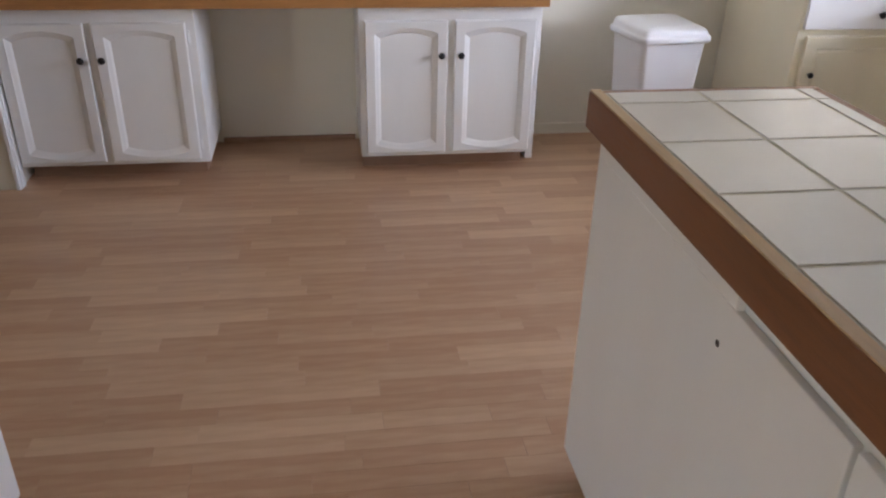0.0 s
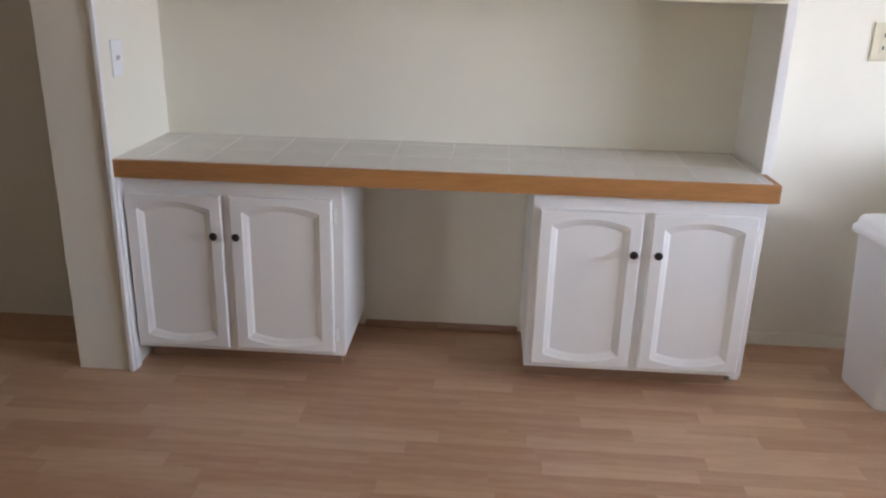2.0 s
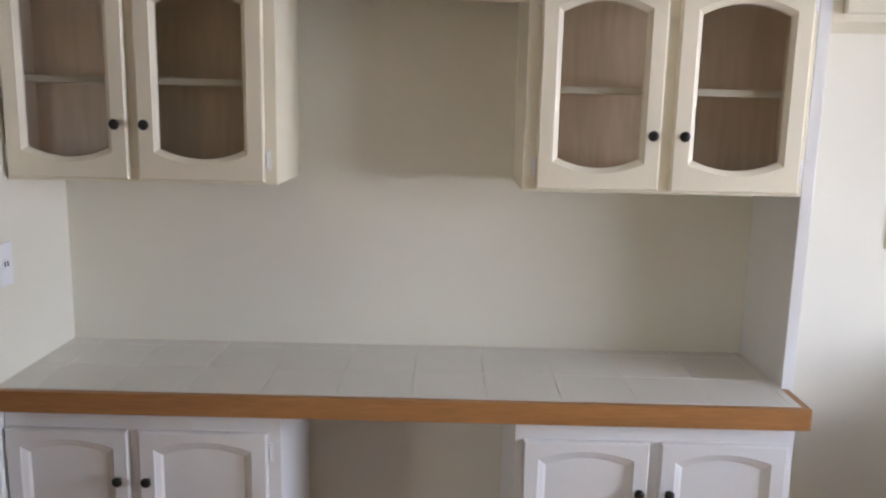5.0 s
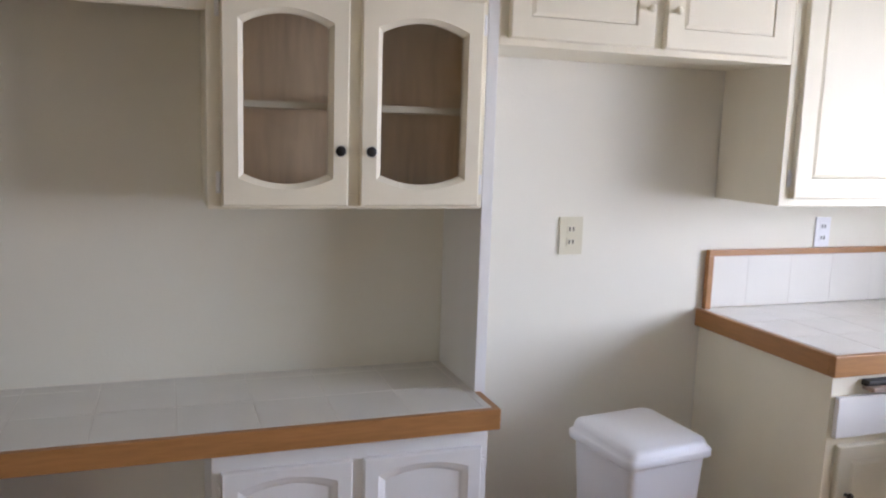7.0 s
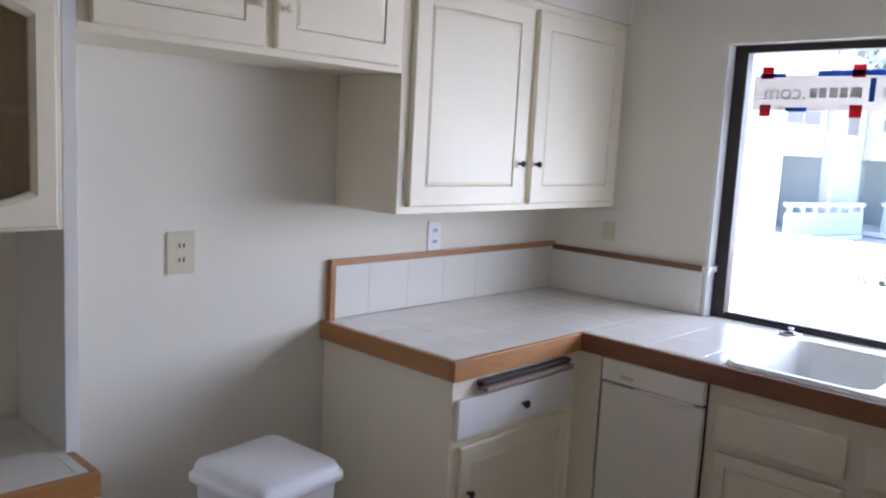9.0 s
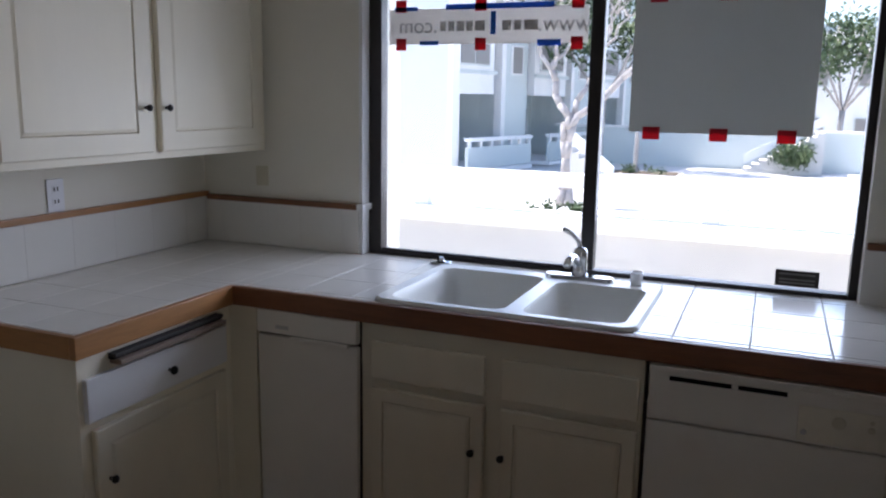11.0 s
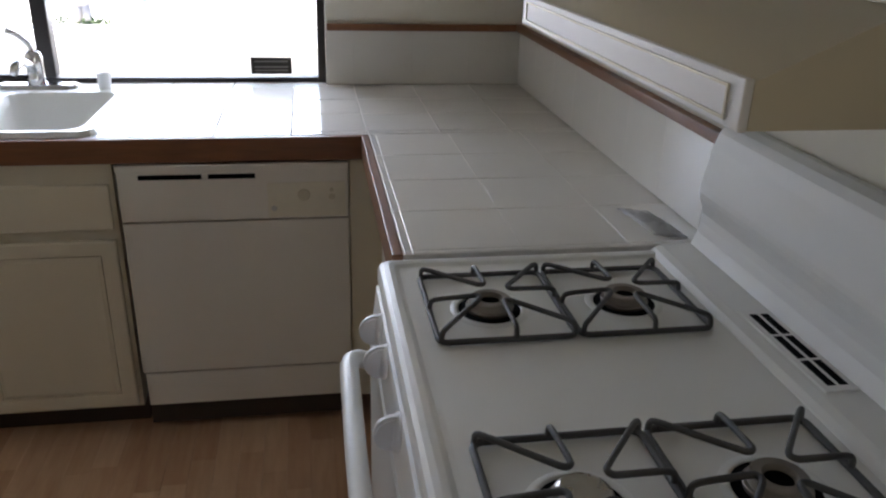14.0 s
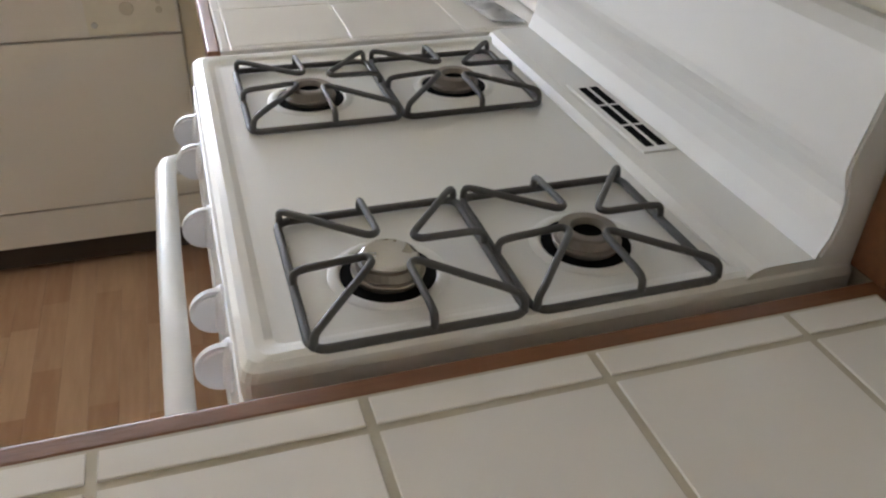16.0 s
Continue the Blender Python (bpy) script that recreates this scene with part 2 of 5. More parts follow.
def tube(bm, pts, r, n=8):
    """A round bar that follows the points."""
    pts = [Vector(p) for p in pts]
    rings = []
    for i, p in enumerate(pts):
        d = (pts[min(i + 1, len(pts) - 1)] - pts[max(i - 1, 0)]).normalized()
        q = d.to_track_quat("Z", "Y").to_matrix()
        rings.append([bm.verts.new(p + q @ Vector((r * math.cos(2 * math.pi * k / n), r * math.sin(2 * math.pi * k / n), 0))) for k in range(n)])
    for a, b in zip(rings, rings[1:]):
        best = min(range(n), key=lambda s: sum((a[k].co - b[(k + s) % n].co).length for k in range(n)))
        for k in range(n):
            bm.faces.new((a[k], a[(k + 1) % n], b[(k + 1 + best) % n], b[(k + best) % n]))
    bm.faces.new(list(reversed(rings[0])))
    bm.faces.new(rings[-1])
    bmesh.ops.recalc_face_normals(bm, faces=bm.faces)
    return bm


def slab_with_hole(bm, u0, u1, v0, v1, loop, d0, d1, place, lip=0.006):
    """A board from depth d0 (back) to d1 (front) with a hole of the given outline; place(u, v, d) gives the world point."""
    n = len(loop)
    cu, cv = sum(p[0] for p in loop) / n, sum(p[1] for p in loop) / n
    hu, hv = max(abs(p[0] - cu) for p in loop), max(abs(p[1] - cv) for p in loop)
    outer = []
    for u, v in loop:
        du, dv = u - cu, v - cv
        s = min((u1 - cu) / du if du > 1e-9 else (u0 - cu) / du if du < -1e-9 else 1e9, (v1 - cv) / dv if dv > 1e-9 else (v0 - cv) / dv if dv < -1e-9 else 1e9)
        outer.append([cu + du * s, cv + dv * s])
    for c in ((u0, v0), (u1, v0), (u1, v1), (u0, v1)):
        k = min(range(n), key=lambda i: (outer[i][0] - c[0]) ** 2 + (outer[i][1] - c[1]) ** 2)
        outer[k] = list(c)

    def ring(pts, d, grow=0.0):
        out = []
        for u, v in pts:
            out.append(bm.verts.new(place(u + (u - cu) / hu * grow, v + (v - cv) / hv * grow, d)))
        return out

    e = 0.004
    rings = [ring(loop, d0), ring(outer, d0), ring(outer, d1 - e), ring([(u0 + e + (u - u0) * (u1 - u0 - 2 * e) / (u1 - u0), v0 + e + (v - v0) * (v1 - v0 - 2 * e) / (v1 - v0)) for u, v in outer], d1),
             ring(loop, d1, lip), ring(loop, d1 - 0.003, lip * 0.80), ring(loop, d1 - 0.0085, lip * 0.30), ring(loop, d1 - 0.0135)]
    for a, b in zip(rings, rings[1:] + rings[:1]):
        for k in range(n):
            bm.faces.new((a[k], a[(k + 1) % n], b[(k + 1) % n], b[k]))
    bmesh.ops.recalc_face_normals(bm, faces=bm.faces)
    return bm


def arch_loop(u0, u1, v0, v1, rise_top, rise_bot, n=10):
    """Rectangle whose top and bottom bow outward: v0, v1 are the heights at the sides."""
    pts = []
    for k in range(n + 1):
        a = k / n
        pts.append((u0 + (u1 - u0) * a, v0 - rise_bot * (1 - (2 * a - 1) ** 2)))
    for k in range(1, 6):
        pts.append((u1, v0 + (v1 - v0) * k / 6))
    for k in range(n + 1):
        a = k / n
        pts.append((u1 + (u0 - u1) * a, v1 + rise_top * (1 - (2 * a - 1) ** 2)))
    for k in range(1, 6):
        pts.append((u0, v1 + (v0 - v1) * k / 6))
    return pts


def fill_loop(bm, loop, d0, d1, place, inset=0.0, raise_by=0.0):
    """A panel of the loop's outline, with a raised middle if asked."""
    n = len(loop)
    cu, cv = sum(p[0] for p in loop) / n, sum(p[1] for p in loop) / n

    hu, hv = max(abs(p[0] - cu) for p in loop), max(abs(p[1] - cv) for p in loop)

    def ring(s, d):
        return [bm.verts.new(place(u - (u - cu) / hu * s, v - (v - cv) / hv * s, d)) for u, v in loop]

    rings = [ring(0, d0), ring(0, d1)]
    if inset:
        rings.append(ring(inset, d1 + raise_by))
    for a, b in zip(rings, rings[1:]):
        for k in range(n):
            bm.faces.new((a[k], a[(k + 1) % n], b[(k + 1) % n], b[k]))
    bm.faces.new(list(reversed(rings[0])))
    bm.faces.new(rings[-1])
    bmesh.ops.recalc_face_normals(bm, faces=bm.faces)
    return bm


def facing(axis, at):
    """Places (u, v, depth) on a face: depth grows out of the face. Axis '-y': faces south, u along x; '-x': faces west, u along y; '+y': faces north."""
    if axis == "-y":
        return lambda u, v, d: Vector((u, at - d, v))
    if axis == "+y":
        return lambda u, v, d: Vector((u, at + d, v))
    if axis == "-x":
        return lambda u, v, d: Vector((at - d, u, v))
    return lambda u, v, d: Vector((at + d, u, v))


def pbox(bm, place, u0, u1, v0, v1, d0, d1, bevel=0.0):
    a, b = place(u0, v0, d0), place(u1, v1, d1)
    return box(bm, min(a.x, b.x), max(a.x, b.x), min(a.y, b.y), max(a.y, b.y), min(a.z, b.z), max(a.z, b.z), bevel)


def knob(parent, place, u, v, mat=None, r=0.0145, label="round black knob"):
    c, t = place(u, v, 0.018), place(u, v, 1.0)
    axis = (t - c).normalized()
    part("knob", lathe(bmesh.new(), c, axis, [(0, 0.006), (0.012, 0.0055), (0.016, r * 0.85), (0.021, r), (0.026, r * 0.85), (0.029, r * 0.4)], 14), mat or DARK, parent, label, smooth=True)


def hinge(parent, place, u, v, side):
    bm = bmesh.new()
    pbox(bm, place, u - 0.006, u + 0.006, v - 0.028, v + 0.028, 0.0, 0.004, 0.0015)
    cyl(bm, place(u + side * 0.002, v - 0.02, 0.006), place(u + side * 0.002, v + 0.02, 0.006), 0.004, n=8)
    part("hinge", bm, WHITE, parent, "small painted steel hinge")


def arched_door(parent, place, u0, u1, v0, v1, knob_side, knob_v, mat, glass=False, d=0.02):
    w = u1 - u0
    st, low, high = (0.168, 0.084, 0.100) if glass else (0.185, 0.060, 0.072)
    loop = arch_loop(u0 + w * st, u1 - w * st, v0 + low, v1 - high, 0.030 if glass else 0.022, 0.026 if glass else 0.020)
    door = part("door", slab_with_hole(bmesh.new(), u0, u1, v0, v1, loop, 0.002, d, place, 0.014 if glass else 0.023), mat, parent, "arched glazed cabinet door" if glass else "arched recessed panel cabinet door")
    if glass:
        part("pane", fill_loop(bmesh.new(), loop, 0.008, 0.010, place), PANE, door, "clear glass pane").visible_shadow = False
    else:
        part("panel", fill_loop(bmesh.new(), loop, 0.003, 0.0065, place), mat, door, "flat recessed centre panel")
    ku = u1 - 0.025 if knob_side > 0 else u0 + 0.025
    knob(door, place, ku, knob_v)
    hu = u0 - 0.008 if knob_side > 0 else u1 + 0.008
    for hv in (v0 + 0.06, v1 - 0.06):
        hinge(door, place, hu, hv, 1 if knob_side > 0 else -1)
    return door


def square_door(parent, place, u0, u1, v0, v1, mat, knob_at=None, knob_mat=None, name="door", margin=0.055, d=0.02, label="cream door with a routed rectangular groove"):
    n = 6
    a0, a1, b0, b1 = u0 + margin, u1 - margin, v0 + margin, v1 - margin
    loop = [(a0 + (a1 - a0) * k / n, b0) for k in range(n)] + [(a1, b0 + (b1 - b0) * k / n) for k in range(n)] + [(a1 + (a0 - a1) * k / n, b1) for k in range(n)] + [(a0, b1 + (b0 - b1) * k / n) for k in range(n)]
    door = part(name, slab_with_hole(bmesh.new(), u0, u1, v0, v1, loop, 0.002, d, place, 0.004), mat, parent, label)
    part("panel", fill_loop(bmesh.new(), loop, 0.004, d - 0.0048, place, 0.011, 0.0042), mat, door)
    if knob_at:
        knob(door, place, *knob_at, mat=knob_mat, r=0.0125)
    return door

# ---- room ----
XE, YN, YS = 3.84, 3.785, 0.455       # east, north and south wall faces
WY0, WY1, WZ0, WZ1 = 1.14, 2.99, 0.90, 2.02   # window opening
struct("floor", B(-4.2, 4.0, -3.05, 3.98, -0.06, -0.006), FLOORBED, "wood laminate kitchen floor in strips", "floor")
struct("ceiling", B(-4.2, 4.0, -3.05, 3.98, 2.44, 2.54), CEIL, "plain white ceiling", "ceiling")
struct("wall_north", B(-0.708, 4.0, YN, YN + 0.15, 0, 2.44), WALL, "plain off-white painted kitchen wall", "wall")
struct("wall_north_west", B(-4.2, -0.908, 3.72, 3.93, 0, 2.44), WALL, "shaded off-white painted wall", "wall")
bm = bmesh.new()
box(bm, XE, 4.0, WY1, YN, 0, 2.44)
box(bm, XE, 4.0, YS, WY0, 0, 2.44)
box(bm, XE, 4.0, WY0, WY1, 0, 0.86)
box(bm, XE, 4.0, WY0, WY1, WZ1, 2.44)
struct("wall_east", bm, WALL, "off-white painted wall around the kitchen window", "wall")
struct("wall_south", B(1.53, 4.0, YS - 0.12, YS, 0, 2.44), WALL, "off-white painted wall behind the stove", "wall")
bm = bmesh.new()
box(bm, -0.908, -0.708, 3.288, 3.93, 0, 2.44, 0.003)
struct("wall_stub", bm, WALL, "end of a white wall beside the hutch", "wall")
bm = bmesh.new()
box(bm, -0.719, -0.703, 3.276, 3.296, 0, 2.44, 0.003)
box(bm, -0.708, -0.699, 3.297, 3.337, 0, 0.72, 0.002)
struct("trim", bm, WHITE, "thin white corner bead on the wall end", "trim")
# West wall is out of view; its gap is added for the fill lamp.
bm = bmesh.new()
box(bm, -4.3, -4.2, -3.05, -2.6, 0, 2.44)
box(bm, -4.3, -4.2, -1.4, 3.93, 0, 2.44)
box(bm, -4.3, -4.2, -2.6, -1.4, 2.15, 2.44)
struct("wall_west", bm, WALL, "plain unseen wall with an opening added for fill light", "wall")
bm = bmesh.new()
box(bm, -4.2, 4.0, -3.15, -3.05, 0, 2.44)
struct("wall_back", bm, WALL, "plain wall closing the room", "wall")
struct("wall_side", B(4.0, 4.1, -3.05, 0.335, 0, 2.44), WALL, "plain wall closing the room", "wall")
struct("wall_partition", B(-0.36, -0.17, 1.40, 1.52, 0, 2.44, bevel=0.004), WHITE, "white painted end of a partition wall", "wall")
# Added out of view to darken the left end of the hutch.
struct("wall_light_block", B(-4.2, -1.58, 1.40, 1.52, 0, 2.44), WALL, "unseen wall added to keep fill light off the left", "wall")
bm = bmesh.new()
box(bm, 1.49, 2.483, YN - 0.012, YN, 0, 0.055, 0.004)
struct("baseboard", bm, WALL, "low painted baseboard along the wall", "baseboard")
struct("wall_foot_strip", B(0.06, 0.685, YN - 0.020, YN - 0.001, 0.001, 0.026, bevel=0.006), KICK, "low brown strip along the wall under the hutch", "trim")
bm = bmesh.new()
box(bm, -0.708, XE, 3.44, YN, 2.12, 2.44)
box(bm, 1.53, XE, YS, 0.79, 2.12, 2.44)
struct("soffit", bm, WALL, "painted soffit above the cabinets", "soffit")

# ---- window ----
WX = 3.90
win = thing("window_1", WX, 2.065, WZ0, "dark bronze aluminium sliding kitchen window", "window", kind="structure")
bm = bmesh.new()
box(bm, WX, WX + 0.06, WY0, WY0 + 0.028, WZ0, WZ1, 0.004)
box(bm, WX, WX + 0.06, WY1 - 0.058, WY1, WZ0, WZ1, 0.004)
box(bm, WX, WX + 0.06, WY0 + 0.028, WY1 - 0.058, WZ0, WZ0 + 0.026, 0.004)
box(bm, WX, WX + 0.06, WY0 + 0.028, WY1 - 0.058, WZ1 - 0.03, WZ1, 0.004)
part("window_frame", bm, BRONZE, win)
part("mullion", B(WX - 0.012, WX + 0.04, 2.034, 2.084, WZ0 + 0.03, WZ1 - 0.02, bevel=0.004), BRONZE, win)
part("sash_rail", B(WX + 0.005, WX + 0.03, 2.084, WY1 - 0.058, WZ0 + 0.026, WZ0 + 0.036, bevel=0.003), BRONZE, win)
for a, b in ((WY0 + 0.028, 2.034), (2.084, WY1 - 0.058)):
    part("pane", B(WX + 0.022, WX + 0.027, a, b, WZ0 + 0.026, WZ1 - 0.03), GLASS, win, "clear glass pane").visible_shadow = False
part("jamb_liner", B(XE - 0.003, WX - 0.001, WY1 - 0.005, WY1 + 0.011, 0.9135, WZ1 - 0.001, bevel=0.002), WHITE, win, "white painted window reveal")

GX = WX + 0.016   # just inside the glass


def text_mesh(name, body, size, mat, parent, m, label=""):
    cu = bpy.data.curves.new(name, "FONT")
    cu.body, cu.size, cu.extrude, cu.align_x, cu.align_y = body, size, 0.0006, "CENTER", "CENTER"
    tmp = new("lettering_source", cu)
    me = bpy.data.meshes.new_from_object(tmp.evaluated_get(bpy.context.evaluated_depsgraph_get()))
    bpy.data.objects.remove(tmp)
    me.materials.clear()
    me.materials.append(mat)
    me.transform(m)
    o = ORIGIN[parent.name]
    me.transform(Matrix.Translation(-o))
    ob = new(name, me)
    ob.parent = parent
    ORIGIN[ob.name] = o
    return tagged(ob, label)


sign = thing("paper_banner", GX, 2.49, 1.77, "off-white paper banner taped to the window, seen from behind", "sign")
part("sheet", B(GX + 0.002, GX + 0.005, 2.10, 2.905, 1.766, 1.900), PAPER, sign)
mirror = Matrix(((0, 0, 1, 0), (1, 0, 0, 0), (0, 1, 0, 0), (0, 0, 0, 1)))
text_mesh("lettering", "www.", 0.085, INK, sign, Matrix.Translation((GX + 0.001, 2.19, 1.835)) @ mirror, "reversed grey lettering showing through")
text_mesh("lettering", ".com", 0.085, INK, sign, Matrix.Translation((GX + 0.001, 2.78, 1.835)) @ mirror)
for a, b in ((2.29, 2.345), (2.355, 2.385), (2.395, 2.43), (2.50, 2.54), (2.55, 2.575), (2.585, 2.615), (2.625, 2.65), (2.66, 2.685)):
    part("print_bar", B(GX + 0.0005, GX + 0.0018, a, b, 1.815, 1.852), INK, sign)


def tape(y0, y1, z0, z1, mat, what):
    ob = part("tape_strip", B(GX - 0.0035, GX - 0.002, y0, y1, z0, z1), mat)
    tagged(ob, what + " tape holding a sign on the window", "tape", "tape on the window")
    return ob


for y in (2.85, 2.515, 2.14):
    tape(y - 0.022, y + 0.022, 1.742, 1.788, RED, "red")
    tape(y - 0.022, y + 0.024, 1.888, 1.935, RED, "red")
tape(2.69, 2.77, 1.762, 1.778, BLUE, "blue")
tape(2.20, 2.29, 1.757, 1.780, BLUE, "blue")
tape(2.78, 2.88, 1.893, 1.908, BLUE, "blue")
tape(2.23, 2.66, 1.895, 1.915, BLUE, "blue")
tape(2.455, 2.475, 1.80, 1.885, BLUE, "dark blue")
board = thing("sign_board", GX, 1.63, 1.45, "plain grey back of a sign board taped to the window", "sign")
part("sheet", B(GX + 0.001, GX + 0.006, 1.325, 1.935, 1.45, 1.925, bevel=0.0015), SIGNG, board)
for y in (1.855, 1.625, 1.405):
    tape(y - 0.03, y + 0.03, 1.425, 1.470, RED, "red")
    tape(y - 0.03, y + 0.03, 1.900, 1.945, RED, "red")
lab = thing("window_label", GX, 1.33, 0.935, "small dark printed sticker low on the window glass", "sticker")
part("sheet", B(GX + 0.003, GX + 0.006, 1.259, 1.399, 0.935, 0.992), LABELD, lab)
for z in (0.945, 0.957, 0.976):
    part("print_bar", B(GX + 0.001, GX + 0.0028, 1.272, 1.386, z, z + 0.005), LABELG, lab)

# ---- countertops ----
TILE_MESH = {}


def tile_mesh(sx, sy, sz, up):
    """A glazed tile with softened edges; up: the axis that it faces along."""
    key = (round(sx, 3), round(sy, 3), round(sz, 3), up)
    if key in TILE_MESH:
        return TILE_MESH[key]
    bm = B(-sx / 2, sx / 2, -sy / 2, sy / 2, -sz / 2, sz / 2, bevel=0.0009 if up == "z" else 0.0004, seg=1)
    me = bpy.data.meshes.new("tile")
    bm.to_mesh(me)
    bm.free()
    me.materials.append(TILE)
    TILE_MESH[key] = me
    return me


def cuts(a, b, phase, pitch=0.203):
    """Stretches of whole and cut tiles between a and b with joints at phase + k * pitch."""
    k = math.ceil((a - phase) / pitch + 0.04)
    marks = [a]
    while phase + k * pitch < b - 0.012:
        marks.append(phase + k * pitch)
        k += 1
    marks.append(b)
    return list(zip(marks, marks[1:]))


G = 0.0024
def tiles_flat(parent, x0, x1, y0, y1, z, px, py, skip=None):
    for a, b in cuts(x0, x1, px):
        for c, d in cuts(y0, y1, py):
            if skip and skip(a, b, c, d):
                continue
            piece("tile", tile_mesh(b - a - 2 * G, d - c - 2 * G, 0.008, "z"), (a + b) / 2, (c + d) / 2, z - 0.004, parent)


def tiles_wall_y(parent, x0, x1, z0, z1, y, px):
    for a, b in cuts(x0, x1, px):
        piece("tile", tile_mesh(b - a - 2 * G, 0.008, z1 - z0 - 2 * G, "y"), (a + b) / 2, y, (z0 + z1) / 2, parent)


def tiles_wall_x(parent, y0, y1, z0, z1, x, py):
    for a, b in cuts(y0, y1, py):
        piece("tile", tile_mesh(0.008, b - a - 2 * G, z1 - z0 - 2 * G, "x"), x, (a + b) / 2, (z0 + z1) / 2, parent)


ZC = 0.912
SX0, SX1, SY0, SY1 = 3.178, 3.775, 1.765, 2.59    # sink cut-out
top = thing("countertop", 3.3, 2.1, 0.85, "white tiled corner countertop with oak edging", "countertop")
for b in ((2.485, 3.157, 3.135, YN, 0.855, ZC - 0.0002),
          (3.158, XE, SY1, YN, 0.855, ZC - 0.0002),
          (3.158, XE, YS, SY0, 0.855, ZC - 0.0002),
          (3.158, SX0, SY0, SY1, 0.855, ZC - 0.0002),
          (SX1 - 0.02, XE, SY0, SY1, 0.855, ZC - 0.0002),
          (XE, WX + 0.01, WY0, WY1, 0.865, ZC - 0.006),
          (2.325, 3.157, YS, 1.045, 0.855, ZC - 0.0002)):
    part("substrate", B(*b), GROUTW, top, "pale grout bed")
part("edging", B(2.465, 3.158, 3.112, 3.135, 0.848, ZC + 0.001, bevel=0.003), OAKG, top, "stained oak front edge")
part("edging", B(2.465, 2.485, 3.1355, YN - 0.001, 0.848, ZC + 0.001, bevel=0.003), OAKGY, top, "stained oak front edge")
# Edges facing away from the window get the oak with shade in its colour.
part("edging", B(3.136, 3.157, 1.046, 3.134, 0.848, ZC + 0.001, bevel=0.003), OAKY_SHADED, top, "stained oak front edge")
part("edging", B(2.325, 3.157, 1.045, 1.066, 0.848, ZC + 0.001, bevel=0.003), OAK_SHADED, top, "stained oak front edge")
part("splash_trim", B(2.492, XE, YN - 0.024, YN - 0.001, 1.112, 1.135, bevel=0.003), OAKG, top, "oak strip on top of the tile splash")
part("splash_trim", B(2.490, 2.514, YN - 0.025, YN - 0.001, ZC, 1.112, bevel=0.003), OAKGY, top, "oak strip at the end of the tile splash")
part("splash_trim", B(XE - 0.024, XE - 0.001, WY1 + 0.012, YN - 0.025, 1.100, 1.123, bevel=0.003), OAKY_SHADED, top)
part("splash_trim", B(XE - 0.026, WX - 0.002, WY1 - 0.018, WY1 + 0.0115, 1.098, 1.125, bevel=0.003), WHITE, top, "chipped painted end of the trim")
part("splash_trim", B(XE - 0.024, XE - 0.001, YS + 0.025, WY0 - 0.004, 1.098, 1.121, bevel=0.003), OAKY_SHADED, top)
part("splash_trim", B(2.325, XE - 0.001, YS + 0.001, YS + 0.024, 1.098, 1.121, bevel=0.003), OAK_SHADED, top)


def in_sink(a, b, c, d):
    return a >= SX0 - 0.01 and b <= SX1 + 0.01 and c >= SY0 - 0.01 and d <= SY1 + 0.01


G = 0.0014
tiles_flat(top, 2.487, 3.159, 3.137, YN, ZC + 0.0011, 2.48, 3.137)
tiles_flat(top, 3.159, XE, SY1, 3.137, ZC + 0.0011, 3.395, 1.252)
tiles_flat(top, 3.159, XE, 3.137, YN, ZC + 0.0011, 3.395, 3.137)
G = 0.0024
tiles_flat(top, SX1, XE, SY0, SY1, ZC + 0.0015, 3.395, 1.252)
tiles_flat(top, 3.159, XE, YS, SY0, ZC + 0.0015, 3.395, 1.252)
tiles_flat(top, XE, WX, WY0, WY1, ZC - 0.001, 3.5, 1.252)
part("grout_line", B(2.328, 3.160, 0.8238, 0.8282, ZC - 0.003, ZC + 0.0006), GROUTW, top)
G = 0.0014
tiles_flat(top, 2.327, 3.159, YS, 1.044, ZC + 0.0010, 2.545, 0.826)
G = 0.0024
for b in ((2.514, XE - 0.008, YN - 0.0078, YN - 0.001, ZC + 0.004, 1.112),
          (XE - 0.0078, XE - 0.001, WY1 + 0.012, YN - 0.008, ZC + 0.004, 1.100),
          (XE - 0.0078, XE - 0.001, YS + 0.009, WY0, ZC + 0.004, 1.098),
          (2.326, XE - 0.009, YS + 0.001, YS + 0.0078, ZC + 0.004, 1.098)):
    part("splash_bed", B(*b), TILE, top, "pale grout bed")
G = 0.0003
tiles_wall_y(top, 2.514, XE, ZC + 0.004, 1.112, YN - 0.005, 2.48)
tiles_wall_x(top, WY1 + 0.012, YN - 0.01, ZC + 0.004, 1.10, XE - 0.005, 1.252)
tiles_wall_x(top, YS + 0.01, WY0, ZC + 0.004, 1.098, XE - 0.005, 1.252)
tiles_wall_y(top, 2.325, XE - 0.01, ZC + 0.004, 1.098, YS + 0.005, 2.38)
G = 0.0024

pen = thing("peninsula_countertop", 1.28, 1.0, 0.82, "white tiled peninsula countertop with oak edging", "countertop")
part("substrate", B(1.070, 1.497, YS + 0.03, 1.478, 0.84, ZC + 0.0012), GROUT, pen, "tan grout bed")
for name, b, m in (("edging", (1.051, 1.070, YS - 0.2, 1.50, 0.84, ZC), OAKY_SHADED), ("edging", (1.071, 1.519, 1.478, 1.50, 0.835, ZC), OAK_SHADED), ("edging", (1.498, 1.519, YS, 1.477, 0.84, ZC), OAKY_SHADED)):
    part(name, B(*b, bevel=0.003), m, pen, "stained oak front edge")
part("top_edge", B(1.053, 1.073, YS - 0.2, 1.498, ZC - 0.0002, ZC + 0.003, bevel=0.001), OAKTOP, pen, "pale strip on top of the oak edge")
G = 0.004
